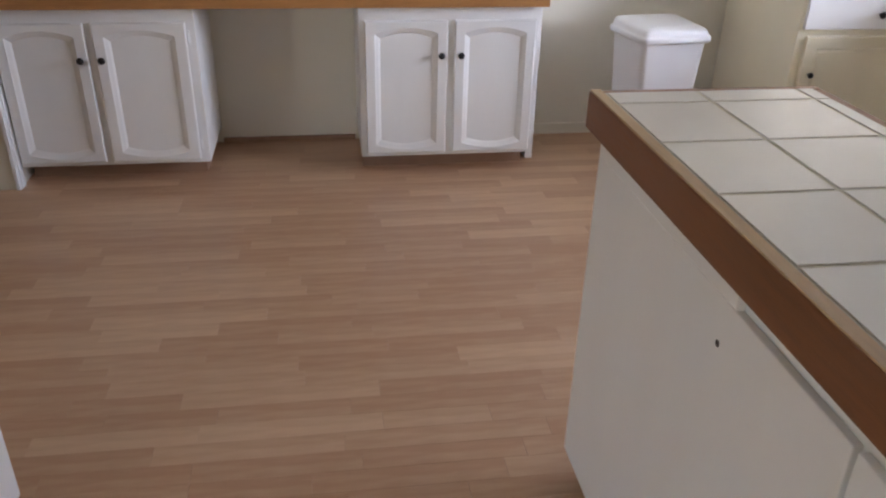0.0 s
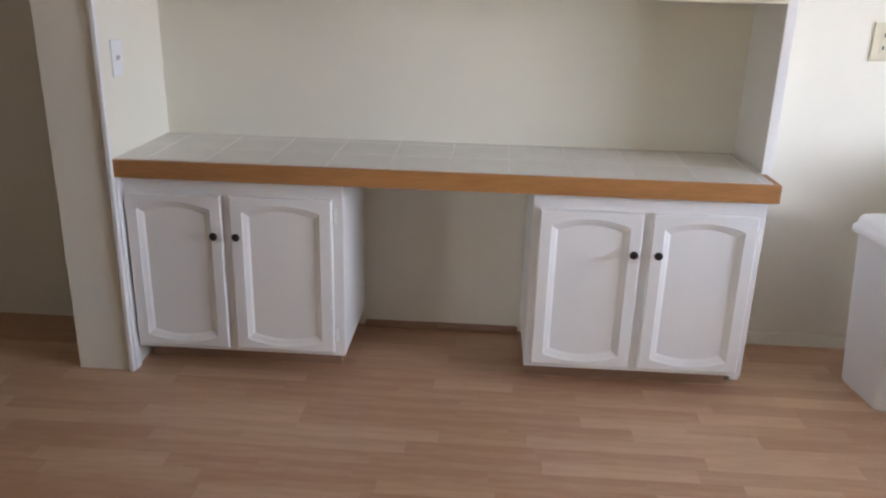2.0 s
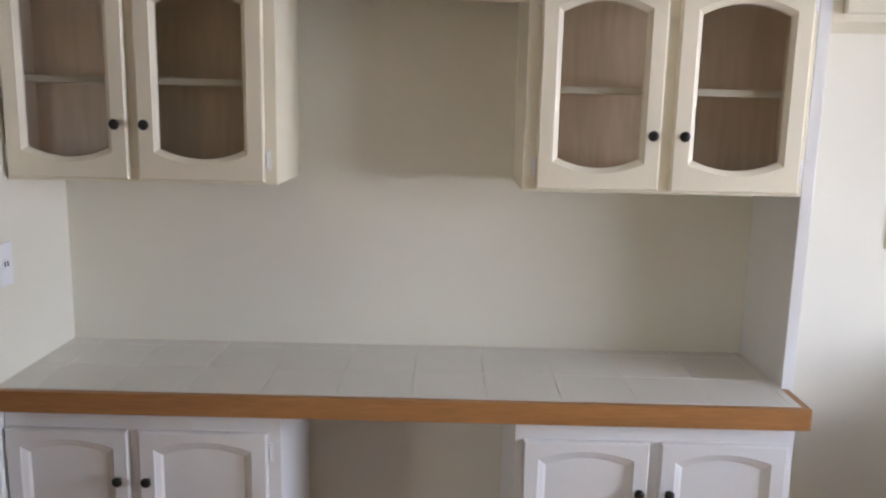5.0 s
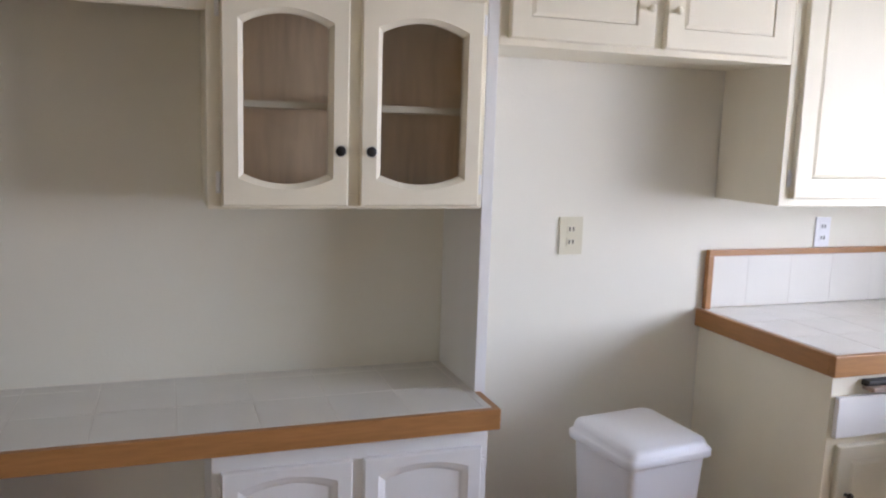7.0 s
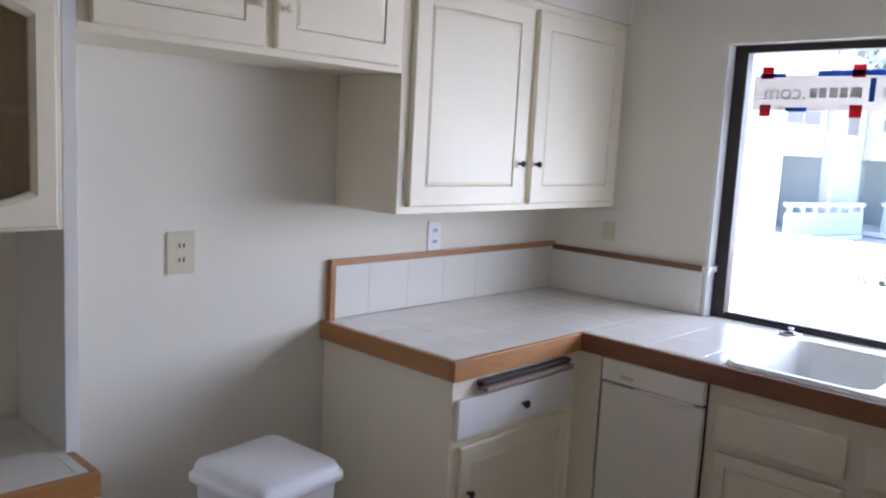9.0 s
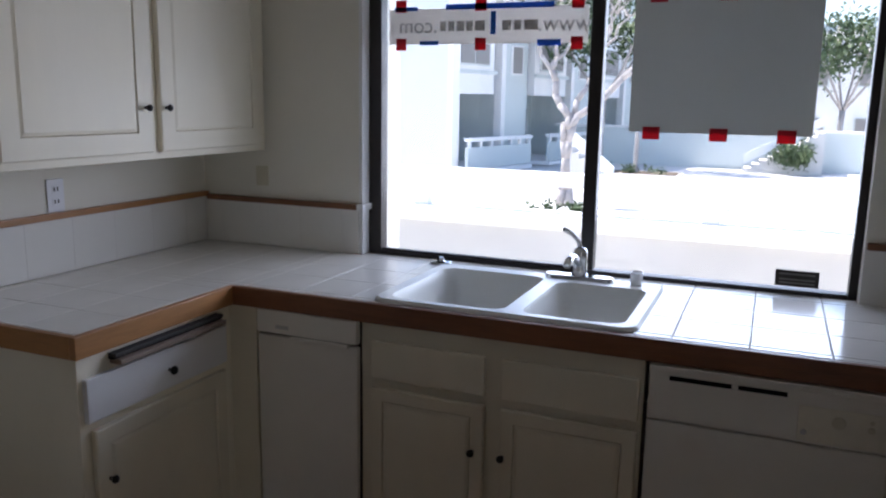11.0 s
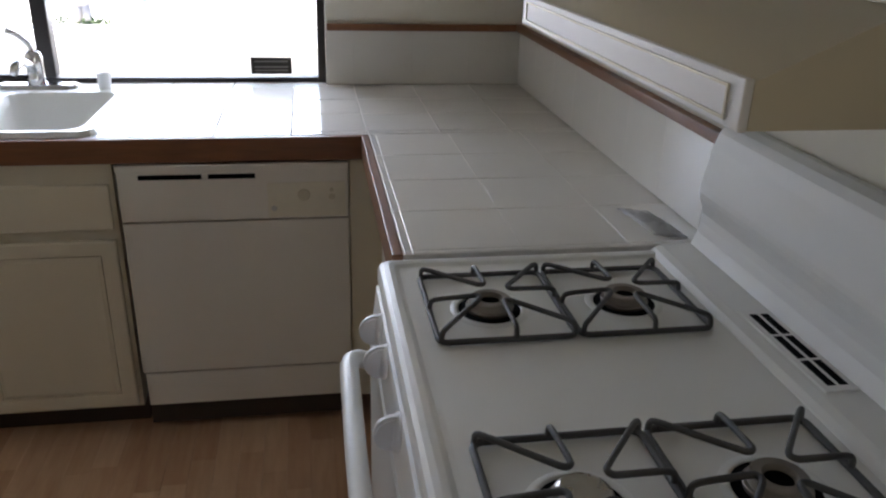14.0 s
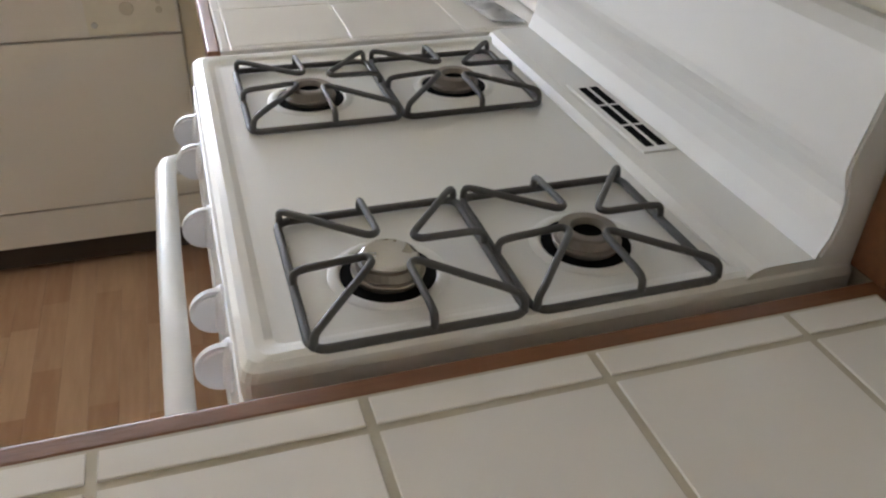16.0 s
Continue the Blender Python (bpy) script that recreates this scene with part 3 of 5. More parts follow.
tiles_flat(pen, 1.074, 1.497, YS + 0.03, 1.478, ZC + 0.003, 1.459, 1.001)
G = 0.0024

# ---- hutch ----
HZ = 0.776


def base_hutch(x0, x1, d, knob_v, group="hutch base cabinets"):
    c = thing("base_cabinet", (x0 + x1) / 2, 3.56, 0, "white two-door base cabinet with arched panels under the hutch counter", "cabinet", group)
    bm = bmesh.new()
    box(bm, x0, x1, 3.335, YN - 0.004, 0.078, 0.716, 0.002)
    part("body", bm, WHITE, c)
    part("toe_kick", B(x0 + 0.01, x1 - 0.03, 3.42, YN - 0.004, 0, 0.077), KICK, c, "recessed toe kick coloured as shaded floor")
    pl = facing("-y", 3.335)
    for a, b, s in d:
        arched_door(c, pl, a, b, 0.097, 0.661, s, knob_v, WHITE)
    return c


base_hutch(-0.698, 0.056, ((-0.690, -0.358, 1), (-0.330, 0.021, -1)), 0.522)
base_hutch(0.694, 1.451, ((0.717, 1.057, 1), (1.088, 1.428, -1)), 0.522)
hc = thing("hutch_countertop", 0.4, 3.5, 0.716, "white tiled hutch counter with an oak front edge", "countertop")
part("substrate", B(-0.708, 1.455, 3.314, YN, 0.72, HZ + 0.0002), GROUTW, hc, "pale grout bed")
part("edging", B(-0.708, 1.471, 3.292, 3.313, 0.717, HZ + 0.001, bevel=0.003), OAKG, hc, "stained oak front edge")
part("edging", B(1.451, 1.472, 3.313, 3.452, 0.717, HZ + 0.001, bevel=0.003), OAKGY, hc, "stained oak end edge")
G = 0.0016
tiles_flat(hc, -0.708, 1.451, 3.314, YN, HZ + 0.0012, 0.815, 3.52)
G = 0.0024
struct("side_panel", B(1.454, 1.488, 3.456, YN, 0.0, 2.12, bevel=0.002), WHITE, "tall white panel closing the hutch", "panel")


def upper_hutch(x0, x1, d):
    c = thing("wall_cabinet", (x0 + x1) / 2, 3.62, 1.32, "cream wall cabinet with two arched glass doors and brown lining", "cabinet", "glazed wall cabinets")
    for name, b in (("side_panel", (x0, x0 + 0.016, 3.476, YN - 0.001, 1.322, 2.12)), ("side_panel", (x1 - 0.016, x1, 3.476, YN - 0.001, 1.322, 2.12)), ("bottom_panel", (x0 + 0.0165, x1 - 0.0165, 3.476, YN - 0.001, 1.322, 1.342)), ("top_panel", (x0 + 0.0165, x1 - 0.0165, 3.476, YN - 0.001, 1.90, 2.12))):
        part(name, B(*b, bevel=0.0015), CREAM, c)
    bm = bmesh.new()
    xm = (d[0][1] + d[1][0]) / 2
    box(bm, x0, d[0][0] + 0.025, 3.456, 3.475, 1.322, 2.12, 0.002)
    box(bm, d[1][1] - 0.025, x1, 3.456, 3.475, 1.322, 2.12, 0.002)
    box(bm, xm - 0.03, xm + 0.03, 3.456, 3.475, 1.36, 1.88, 0.002)
    box(bm, d[0][0] + 0.025, d[1][1] - 0.025, 3.456, 3.475, 1.322, 1.36, 0.002)
    box(bm, d[0][0] + 0.025, d[1][1] - 0.025, 3.456, 3.475, 1.88, 2.12, 0.002)
    part("face_frame", bm, CREAM, c)
    # Back of the lining is set forward so that it looks lit.
    bm = bmesh.new()
    box(bm, x0 + 0.017, x1 - 0.017, 3.60, 3.61, 1.344, 1.90)
    box(bm, x0 + 0.017, x0 + 0.021, 3.478, 3.599, 1.344, 1.90)
    box(bm, x1 - 0.021, x1 - 0.017, 3.478, 3.599, 1.344, 1.90)
    box(bm, x0 + 0.022, x1 - 0.022, 3.478, 3.599, 1.343, 1.348)
    part("lining", bm, INSIDE, c, "brown wood lining")
    part("shelf", B(x0 + 0.022, x1 - 0.022, 3.50, 3.599, 1.586, 1.604), CREAM, c, "white edged shelf")
    pl = facing("-y", 3.456)
    for a, b, s in d:
        arched_door(c, pl, a, b, 1.331, 1.893, s, 1.478, CREAM, glass=True)
    return c


upper_hutch(-0.706, 0.031, ((-0.694, -0.367, 1), (-0.339, 0.000, -1)))
upper_hutch(0.698, 1.453, ((0.733, 1.060, 1), (1.093, 1.436, -1)))
struct("valance", B(0.031, 0.698, 3.47, 3.49, 1.820, 2.12, bevel=0.002), CREAM, "cream board bridging the two wall cabinets", "valance")

# ---- north wall: cabinets over the bin, corner run ----
br = thing("bridge_cabinet", 1.99, 3.62, 1.77, "cream cabinet with two small doors above the bin space", "cabinet")
part("body", B(1.489, 2.510, 3.458, YN - 0.003, 1.785, 2.12, bevel=0.002), CREAM, br)
pl = facing("-y", 3.458)
square_door(br, pl, 1.516, 1.983, 1.804, 2.09, CREAM, (1.956, 1.915), CREAM, margin=0.065)
square_door(br, pl, 2.021, 2.480, 1.804, 2.09, CREAM, (2.048, 1.915), CREAM, margin=0.065)
up = thing("wall_cabinet", 3.17, 3.62, 1.33, "cream wall cabinet with two tall doors over the corner counter", "cabinet")
part("body", B(2.512, XE - 0.002, 3.458, YN - 0.003, 1.328, 2.12, bevel=0.002), CREAM, up)
d1 = square_door(up, pl, 2.552, 3.155, 1.354, 2.09, CREAM, (3.122, 1.508), margin=0.072)
d2 = square_door(up, pl, 3.197, 3.800, 1.354, 2.09, CREAM, (3.222, 1.508), margin=0.072)
for v in (1.42, 2.03):
    hinge(d1, pl, 2.543, v, 1)

nb = thing("base_cabinet", 2.83, 3.46, 0, "cream base cabinet with a drawer, door and pull-out board", "cabinet")
bm = bmesh.new()
box(bm, 2.486, 3.17, 3.138, YN - 0.003, 0.09, 0.845, 0.002)
part("body", bm, CREAM, nb)
part("toe_kick", B(2.50, 3.17, 3.21, YN - 0.003, 0, 0.089), SUB, nb, "toe kick darkened for shade")
pl = facing("-y", 3.138)
bm = bmesh.new()
pbox(bm, pl, 2.500, 3.106, 0.653, 0.782, 0.002, 0.02, 0.004)
dr = part("drawer", bm, WHITE, nb, "white drawer front")
knob(dr, pl, 2.822, 0.713)
dn = square_door(nb, pl, 2.522, 3.098, 0.11, 0.625, KCREAM, (2.563, 0.468))
bm = bmesh.new()
pbox(bm, pl, 2.605, 3.075, 0.797, 0.812, 0.0, 0.045, 0.003)
cb = part("cutting_board", bm, BOARD, nb, "worn pull-out cutting board edge")
bm = bmesh.new()
pbox(bm, pl, 2.600, 3.078, 0.818, 0.830, 0.0, 0.030, 0.002)
part("upper_edge", bm, LABELD, cb, "dark upper edge")
bm = bmesh.new()
pbox(bm, pl, 2.600, 3.078, 0.8122, 0.8178, 0.0, 0.022)
part("slot", bm, BLACK, cb, "dark slot")

# ---- east run ----
PX = facing("-x", 3.165)
fl = thing("corner_filler", 3.2, 3.08, 0, "cream filler panel in the cabinet corner", "panel")
part("board", B(3.150, 3.19, 3.028, 3.137, 0.09, 0.845, bevel=0.001), KCREAM, fl)
tc = thing("trash_compactor", 3.45, 2.83, 0, "white built-in trash compactor with a narrow control strip", "appliance")
part("body", B(3.17, 3.76, 2.632, 3.024, 0.02, 0.845), SUB, tc, "dark casing")
bm = bmesh.new()
pbox(bm, PX, 2.632, 3.016, 0.766, 0.846, 0.0, 0.028, 0.005)
part("control_panel", bm, APPL, tc)
bm = bmesh.new()
pbox(bm, PX, 2.632, 3.016, 0.12, 0.756, 0.0, 0.022, 0.005)
part("front_door", bm, APPL, tc)
bm = bmesh.new()
pbox(bm, PX, 2.66, 2.88, 0.752, 0.766, 0.024, 0.036, 0.003)
part("pull_lip", bm, APPL, tc)
bm = bmesh.new()
pbox(bm, PX, 2.89, 2.94, 0.785, 0.797, 0.028, 0.031, 0.001)
part("badge", bm, STEEL, tc, "small grey badge")
sc = thing("sink_cabinet", 3.45, 2.17, 0, "cream sink cabinet with two doors and false drawer fronts", "cabinet")
part("body", B(3.168, 3.76, 1.722, 2.626, 0.09, 0.70), KCREAM, sc)
part("rail", B(3.166, 3.186, 1.722, 2.626, 0.70, 0.848), KCREAM, sc)
part("toe_kick", B(3.23, 3.76, 1.722, 2.626, 0, 0.089), SUB, sc, "toe kick darkened for shade")
for a, b, k in ((2.196, 2.585, 2.229), (1.732, 2.141, 2.131)):
    bm = bmesh.new()
    pbox(bm, PX, a, b, 0.66, 0.788, 0.002, 0.02, 0.005)
    part("drawer_front", bm, KCREAM, sc, "false drawer front")
    square_door(sc, PX, a, b, 0.105, 0.629, KCREAM, (k, 0.477), margin=0.045)
dw = thing("dishwasher", 3.45, 1.405, 0, "white built-in dishwasher with a recessed latch handle", "dishwasher")
part("casing", B(3.175, 3.76, 1.105, 1.705, 0.02, 0.845), SUB, dw, "dark casing")
bm = bmesh.new()
pbox(bm, PX, 1.103, 1.707, 0.684, 0.842, 0.0, 0.03, 0.005)
cp = part("control_panel", bm, APPL, dw)
bm = bmesh.new()
pbox(bm, PX, 1.103, 1.707, 0.826, 0.843, 0.03, 0.036, 0.003)
part("top_lip", bm, APPL, cp)
bm = bmesh.new()
pbox(bm, PX, 1.352, 1.652, 0.803, 0.816, 0.029, 0.0312)
part("latch_slot", bm, BLACK, cp, "dark latch slot")
bm = bmesh.new()
pbox(bm, PX, 1.474, 1.490, 0.804, 0.817, 0.031, 0.034, 0.002)
part("latch", bm, APPL, cp)
bm = bmesh.new()
pbox(bm, PX, 1.112, 1.322, 0.690, 0.788, 0.029, 0.0309, 0.0006)
part("label_area", bm, SMUDGE, cp, "yellowed printed area with worn marks")
for yy, zz, rr in ((1.225, 0.752, 0.018), (1.150, 0.745, 0.009), (1.150, 0.765, 0.006)):
    part("worn_mark", lathe(bmesh.new(), PX(yy, zz, 0.0305), (-1, 0, 0), [(0, rr), (0.0012, rr * 0.9), (0.0013, rr * 0.5)], 14), IVORY, cp, "faint round dial mark")
part("button", lathe(bmesh.new(), PX(1.306, 0.715, 0.03), (-1, 0, 0), [(0, 0.008), (0.003, 0.007)], 12), STEEL, cp, "small grey button")
bm = bmesh.new()
pbox(bm, PX, 1.103, 1.707, 0.216, 0.680, 0.0, 0.026, 0.004)
part("front_door", bm, APPL, dw)
bm = bmesh.new()
pbox(bm, PX, 1.103, 1.700, 0.103, 0.210, 0.0, 0.022, 0.003)
part("kick_panel", bm, APPL, dw)
fl = thing("corner_filler", 3.2, 1.07, 0, "cream filler panel beside the dishwasher", "panel")
part("board", B(3.150, 3.19, 1.0085, 1.100, 0.09, 0.845, bevel=0.001), KCREAM, fl)
sb = thing("base_cabinet", 2.73, 0.74, 0, "cream base cabinet with a drawer beside the stove", "cabinet")
part("body", B(2.33, 3.164, YS + 0.002, 1.008, 0.09, 0.846, bevel=0.002), KCREAM, sb)
part("toe_kick", B(2.33, 3.164, YS + 0.002, 0.94, 0, 0.089), SUB, sb, "toe kick darkened for shade")
pl = facing("+y", 1.008)
bm = bmesh.new()
pbox(bm, pl, 2.36, 2.93, 0.63, 0.79, 0.002, 0.022, 0.004)
dr = part("drawer", bm, WHITE, sb, "white drawer front")
knob(dr, pl, 2.645, 0.715)
square_door(sb, pl, 2.36, 2.93, 0.11, 0.61, KCREAM, (2.88, 0.53))

# ---- sink ----
sink = thing("sink", 3.495, 2.18, 0.75, "white enamelled double bowl sink set in the tiled counter", "sink")
ZR = 0.926


def rrect(x0, x1, y0, y1, r, n=5):
    pts = []
    for cx, cy, a in ((x1 - r, y1 - r, 0), (x0 + r, y1 - r, 90), (x0 + r, y0 + r, 180), (x1 - r, y0 + r, 270)):
        for k in range(n + 1):
            t = radians(a + 90 * k / n)
            pts.append((cx + r * math.cos(t), cy + r * math.sin(t)))
    return pts


def loft(bm, loops, close_last=True):
    rings = [[bm.verts.new(p) for p in lp] for lp in loops]
    n = len(rings[0])
    for a, b in zip(rings, rings[1:]):
        for k in range(n):
            bm.faces.new((a[k], a[(k + 1) % n], b[(k + 1) % n], b[k]))
    if close_last:
        bm.faces.new(rings[-1])
    return rings


def bowl(x0, x1, y0, y1, depth):
    bm = bmesh.new()
    lv = [(0.0, 0.0, 0.05), (0.006, -0.012, 0.05), (0.016, -0.06, 0.055), (0.028, -depth + 0.03, 0.06), (0.05, -depth, 0.06)]
    loft(bm, [[(x, y, ZR + dz) for x, y in rrect(x0 + i, x1 - i, y0 + i, y1 - i, r)] for i, dz, r in lv])
    bmesh.ops.recalc_face_normals(bm, faces=bm.faces)
    bmesh.ops.reverse_faces(bm, faces=bm.faces)
    ob = part("bowl", bm, ENAMEL, sink, "white enamel bowl", smooth=True)
    cx, cy = (x0 + x1) / 2 + 0.03, (y0 + y1) / 2
    part("drain", lathe(bmesh.new(), (cx, cy, ZR - depth + 0.001), (0, 0, 1), [(0, 0.045), (0.003, 0.043), (0.0035, 0.03), (0.001, 0.02)], 20), CHROME, ob, "chrome drain")


b1 = (3.198, 3.708, 2.162, 2.552)
b2 = (3.198, 3.668, 1.795, 2.108)
bowl(*b1, 0.17)
bowl(*b2, 0.17)
bm = bmesh.new()
# rim made of strips round the bowls, with rounded inner corners
outer = [(x, y, ZR) for x, y in rrect(3.172, 3.776, 1.760, 2.592, 0.05)]
low = [(x, y, ZC + 0.002) for x, y in rrect(3.165, 3.784, 1.752, 2.600, 0.055)]
r0 = [bm.verts.new(p) for p in low]
r1 = [bm.verts.new(p) for p in outer]
n = len(r0)
for k in range(n):
    bm.faces.new((r0[k], r0[(k + 1) % n], r1[(k + 1) % n], r1[k]))
holes = [[bm.verts.new((x, y, ZR)) for x, y in rrect(*b, 0.05)] for b in (b1, b2)]
edges = []
for lp in (r1, *holes):
    for k in range(len(lp)):
        e = bm.edges.get((lp[k], lp[(k + 1) % len(lp)])) or bm.edges.new((lp[k], lp[(k + 1) % len(lp)]))
        edges.append(e)
bmesh.ops.triangle_fill(bm, use_beauty=True, edges=edges, normal=(0, 0, 1))
bmesh.ops.recalc_face_normals(bm, faces=bm.faces)
part("rim", bm, ENAMEL, sink, "rounded white rim")
fa = thing("faucet", 3.735, 2.05, ZR, "chrome single-lever kitchen faucet", "faucet")
bm = bmesh.new()
loft(bm, [[(x, y, z) for x, y in rrect(3.712 + i, 3.772 - i, 1.925 + i, 2.175 - i, 0.028 - i)] for z, i in ((ZR, 0), (ZR + 0.008, 0.001), (ZR + 0.013, 0.006))])
part("base_plate", bm, CHROME, fa, smooth=False)
part("column", lathe(bmesh.new(), (3.742, 2.05, ZR + 0.012), (0, 0, 1), [(0, 0.030), (0.02, 0.026), (0.06, 0.024), (0.085, 0.026), (0.10, 0.020), (0.105, 0.008)], 18), CHROME, fa, smooth=True)
part("spout", tube(bmesh.new(), [(3.735, 2.05, ZR + 0.05), (3.69, 2.052, ZR + 0.085), (3.64, 2.055, ZR + 0.098), (3.59, 2.057, ZR + 0.092), (3.572, 2.058, ZR + 0.075)], 0.013, 12), CHROME, fa, smooth=True)
part("lever", tube(bmesh.new(), [(3.742, 2.05, ZR + 0.10), (3.748, 2.06, ZR + 0.135), (3.735, 2.085, ZR + 0.165), (3.71, 2.105, ZR + 0.18)], 0.009, 10), CHROME, fa, smooth=True)
cup = thing("soap_cup", 3.728, 1.845, ZR, "small clear plastic cup on the sink rim", "cup")
bm = bmesh.new()
lathe(bm, (3.728, 1.845, ZR), (0, 0, 1), [(0, 0.019), (0.045, 0.022), (0.048, 0.022), (0.048, 0.019), (0.006, 0.017)], 18)
part("shell", bm, FILM, cup, smooth=True)
st = thing("sink_stopper", 3.815, 2.62, ZC + 0.002, "dark chrome sink stopper lying on the tiles", "stopper")
part("disc", lathe(bmesh.new(), (3.815, 2.62, ZC + 0.002), (0, 0, 1), [(0, 0.040), (0.006, 0.042), (0.010, 0.036), (0.011, 0.012), (0.022, 0.010), (0.026, 0.014), (0.028, 0.008)], 18), CHROME, st, smooth=True)

# ---- stove ----
sv = thing("gas_stove", 1.925, 0.79, 0, "white four-burner gas stove with grey iron grates", "stove")
SX, EX = 1.545, 2.303
ZT = 0.915


def extrude_profile(bm, prof, x0, x1, inset_ends=0.0):
    """A bar along x with the given (y, z) outline."""
    a = [bm.verts.new((x0, y, z)) for y, z in prof]
    b = [bm.verts.new((x1, y, z)) for y, z in prof]
    n = len(prof)
    for k in range(n):
        bm.faces.new((a[k], a[(k + 1) % n], b[(k + 1) % n], b[k]))
    bm.faces.new(list(reversed(a)))
    bm.faces.new(b)
    bmesh.ops.recalc_face_normals(bm, faces=bm.faces)
    return bm


part("body", B(SX + 0.004, EX - 0.004, YS + 0.004, 1.09, 0.05, 0.868, bevel=0.004), ENAMEL, sv)
part("plinth", B(SX + 0.03, EX - 0.03, YS + 0.05, 1.03, 0, 0.049), BLACK, sv, "dark plinth")
# cooktop with a rolled edge all round and a shallow pan
bm = bmesh.new()
rings = []
for i0, z, r in ((0.002, 0.872, 0.012), (0.0, 0.885, 0.014), (0.0, 0.902, 0.014), (0.003, 0.911, 0.014), (0.009, 0.9165, 0.014), (0.017, 0.918, 0.014), (0.026, 0.9165, 0.012), (0.034, 0.9128, 0.010), (0.042, 0.912, 0.010)):
    rings.append([(x, y, z) for x, y in rrect(SX + i0, EX - i0, YS + 0.006 + min(i0, 0.004), 1.094 - i0, r, 4)])
loft(bm, rings)
bmesh.ops.recalc_face_normals(bm, faces=bm.faces)
part("cooktop", bm, ENAMEL, sv, "white enamel cooktop", smooth=False)
bm = extrude_profile(bmesh.new(), [(YS + 0.008, 0.905), (0.600, 0.905), (0.598, 0.914), (0.590, 0.9215), (0.578, 0.9255), (0.53, 0.926), (YS + 0.008, 0.926)], SX + 0.006, EX - 0.006)
part("rear_ledge", bm, ENAMEL, sv)
part("control_panel", extrude_profile(bmesh.new(), [(1.088, 0.872), (1.096, 0.868), (1.104, 0.79), (1.088, 0.79)], SX + 0.006, EX - 0.006), ENAMEL, sv, "sloped white control panel")
door = part("oven_door", B(SX + 0.008, EX - 0.008, 1.092, 1.108, 0.22, 0.782, bevel=0.008), ENAMEL, sv)
part("drawer_front", B(SX + 0.008, EX - 0.008, 1.092, 1.106, 0.06, 0.212, bevel=0.008), ENAMEL, sv)
part("oven_handle", tube(bmesh.new(), [(2.185, 1.106, 0.775), (2.187, 1.12, 0.785), (2.182, 1.136, 0.793), (2.168, 1.147, 0.798), (2.145, 1.152, 0.80), (1.92, 1.154, 0.80), (1.635, 1.152, 0.80), (1.612, 1.147, 0.798), (1.598, 1.136, 0.793), (1.593, 1.12, 0.785), (1.595, 1.106, 0.775)], 0.0150, 14), ENAMEL, door, "rounded white bar handle", smooth=True)
for x in (2.185, 2.085, 1.905, 1.735, 1.645):
    kb = part("knob", lathe(bmesh.new(), (x, 1.095, 0.842), (0, 0.995, 0.1), [(0, 0.027), (0.006, 0.027), (0.010, 0.024), (0.012, 0.018)], 20), PLASTIC, sv, "round white control knob")
    bm = bmesh.new()
    cyl(bm, (x - 0.007, 1.106, 0.842), (x + 0.007, 1.106, 0.842), 0.027, n=28)
    bmesh.ops.bevel(bm, geom=[e for e in bm.edges if abs(e.verts[0].co.x - e.verts[1].co.x) < 1e-6], offset=0.0035, segments=2, affect="EDGES")
    part("grip", bm, PLASTIC, kb, "half-round finger grip", smooth=False)

# backguard with its stepped front
bg = [(YS + 0.004, 0.926), (0.520, 0.926), (0.511, 0.950), (0.508, 0.970), (0.508, 0.986), (0.511, 1.002), (0.517, 1.016), (0.5195, 1.026), (0.519, 1.036), (0.506, 1.107), (0.499, 1.132), (0.490, 1.145), (0.477, 1.152), (YS + 0.004, 1.150)]
bm = extrude_profile(bmesh.new(), bg, SX + 0.002, EX - 0.002)
bmesh.ops.bevel(bm, geom=[e for e in bm.edges if abs(e.verts[0].co.x - e.verts[1].co.x) < 1e-6], offset=0.003, segments=2, affect="EDGES")
part("backguard", bm, ENAMELM, sv, "white stepped backguard")
vp = part("vent_plate", B(1.806, 2.034, 0.522, 0.571, 0.922, 0.9285, bevel=0.002), ENAMEL, sv)
for j in range(2):
    for k in range(3):
        x = 1.818 + k * 0.0672
        part("vent_slot", B(x, x + 0.061, 0.5315 + j * 0.0175, 0.5435 + j * 0.0175, 0.927, 0.929), BLACK, vp, "black vent slot")


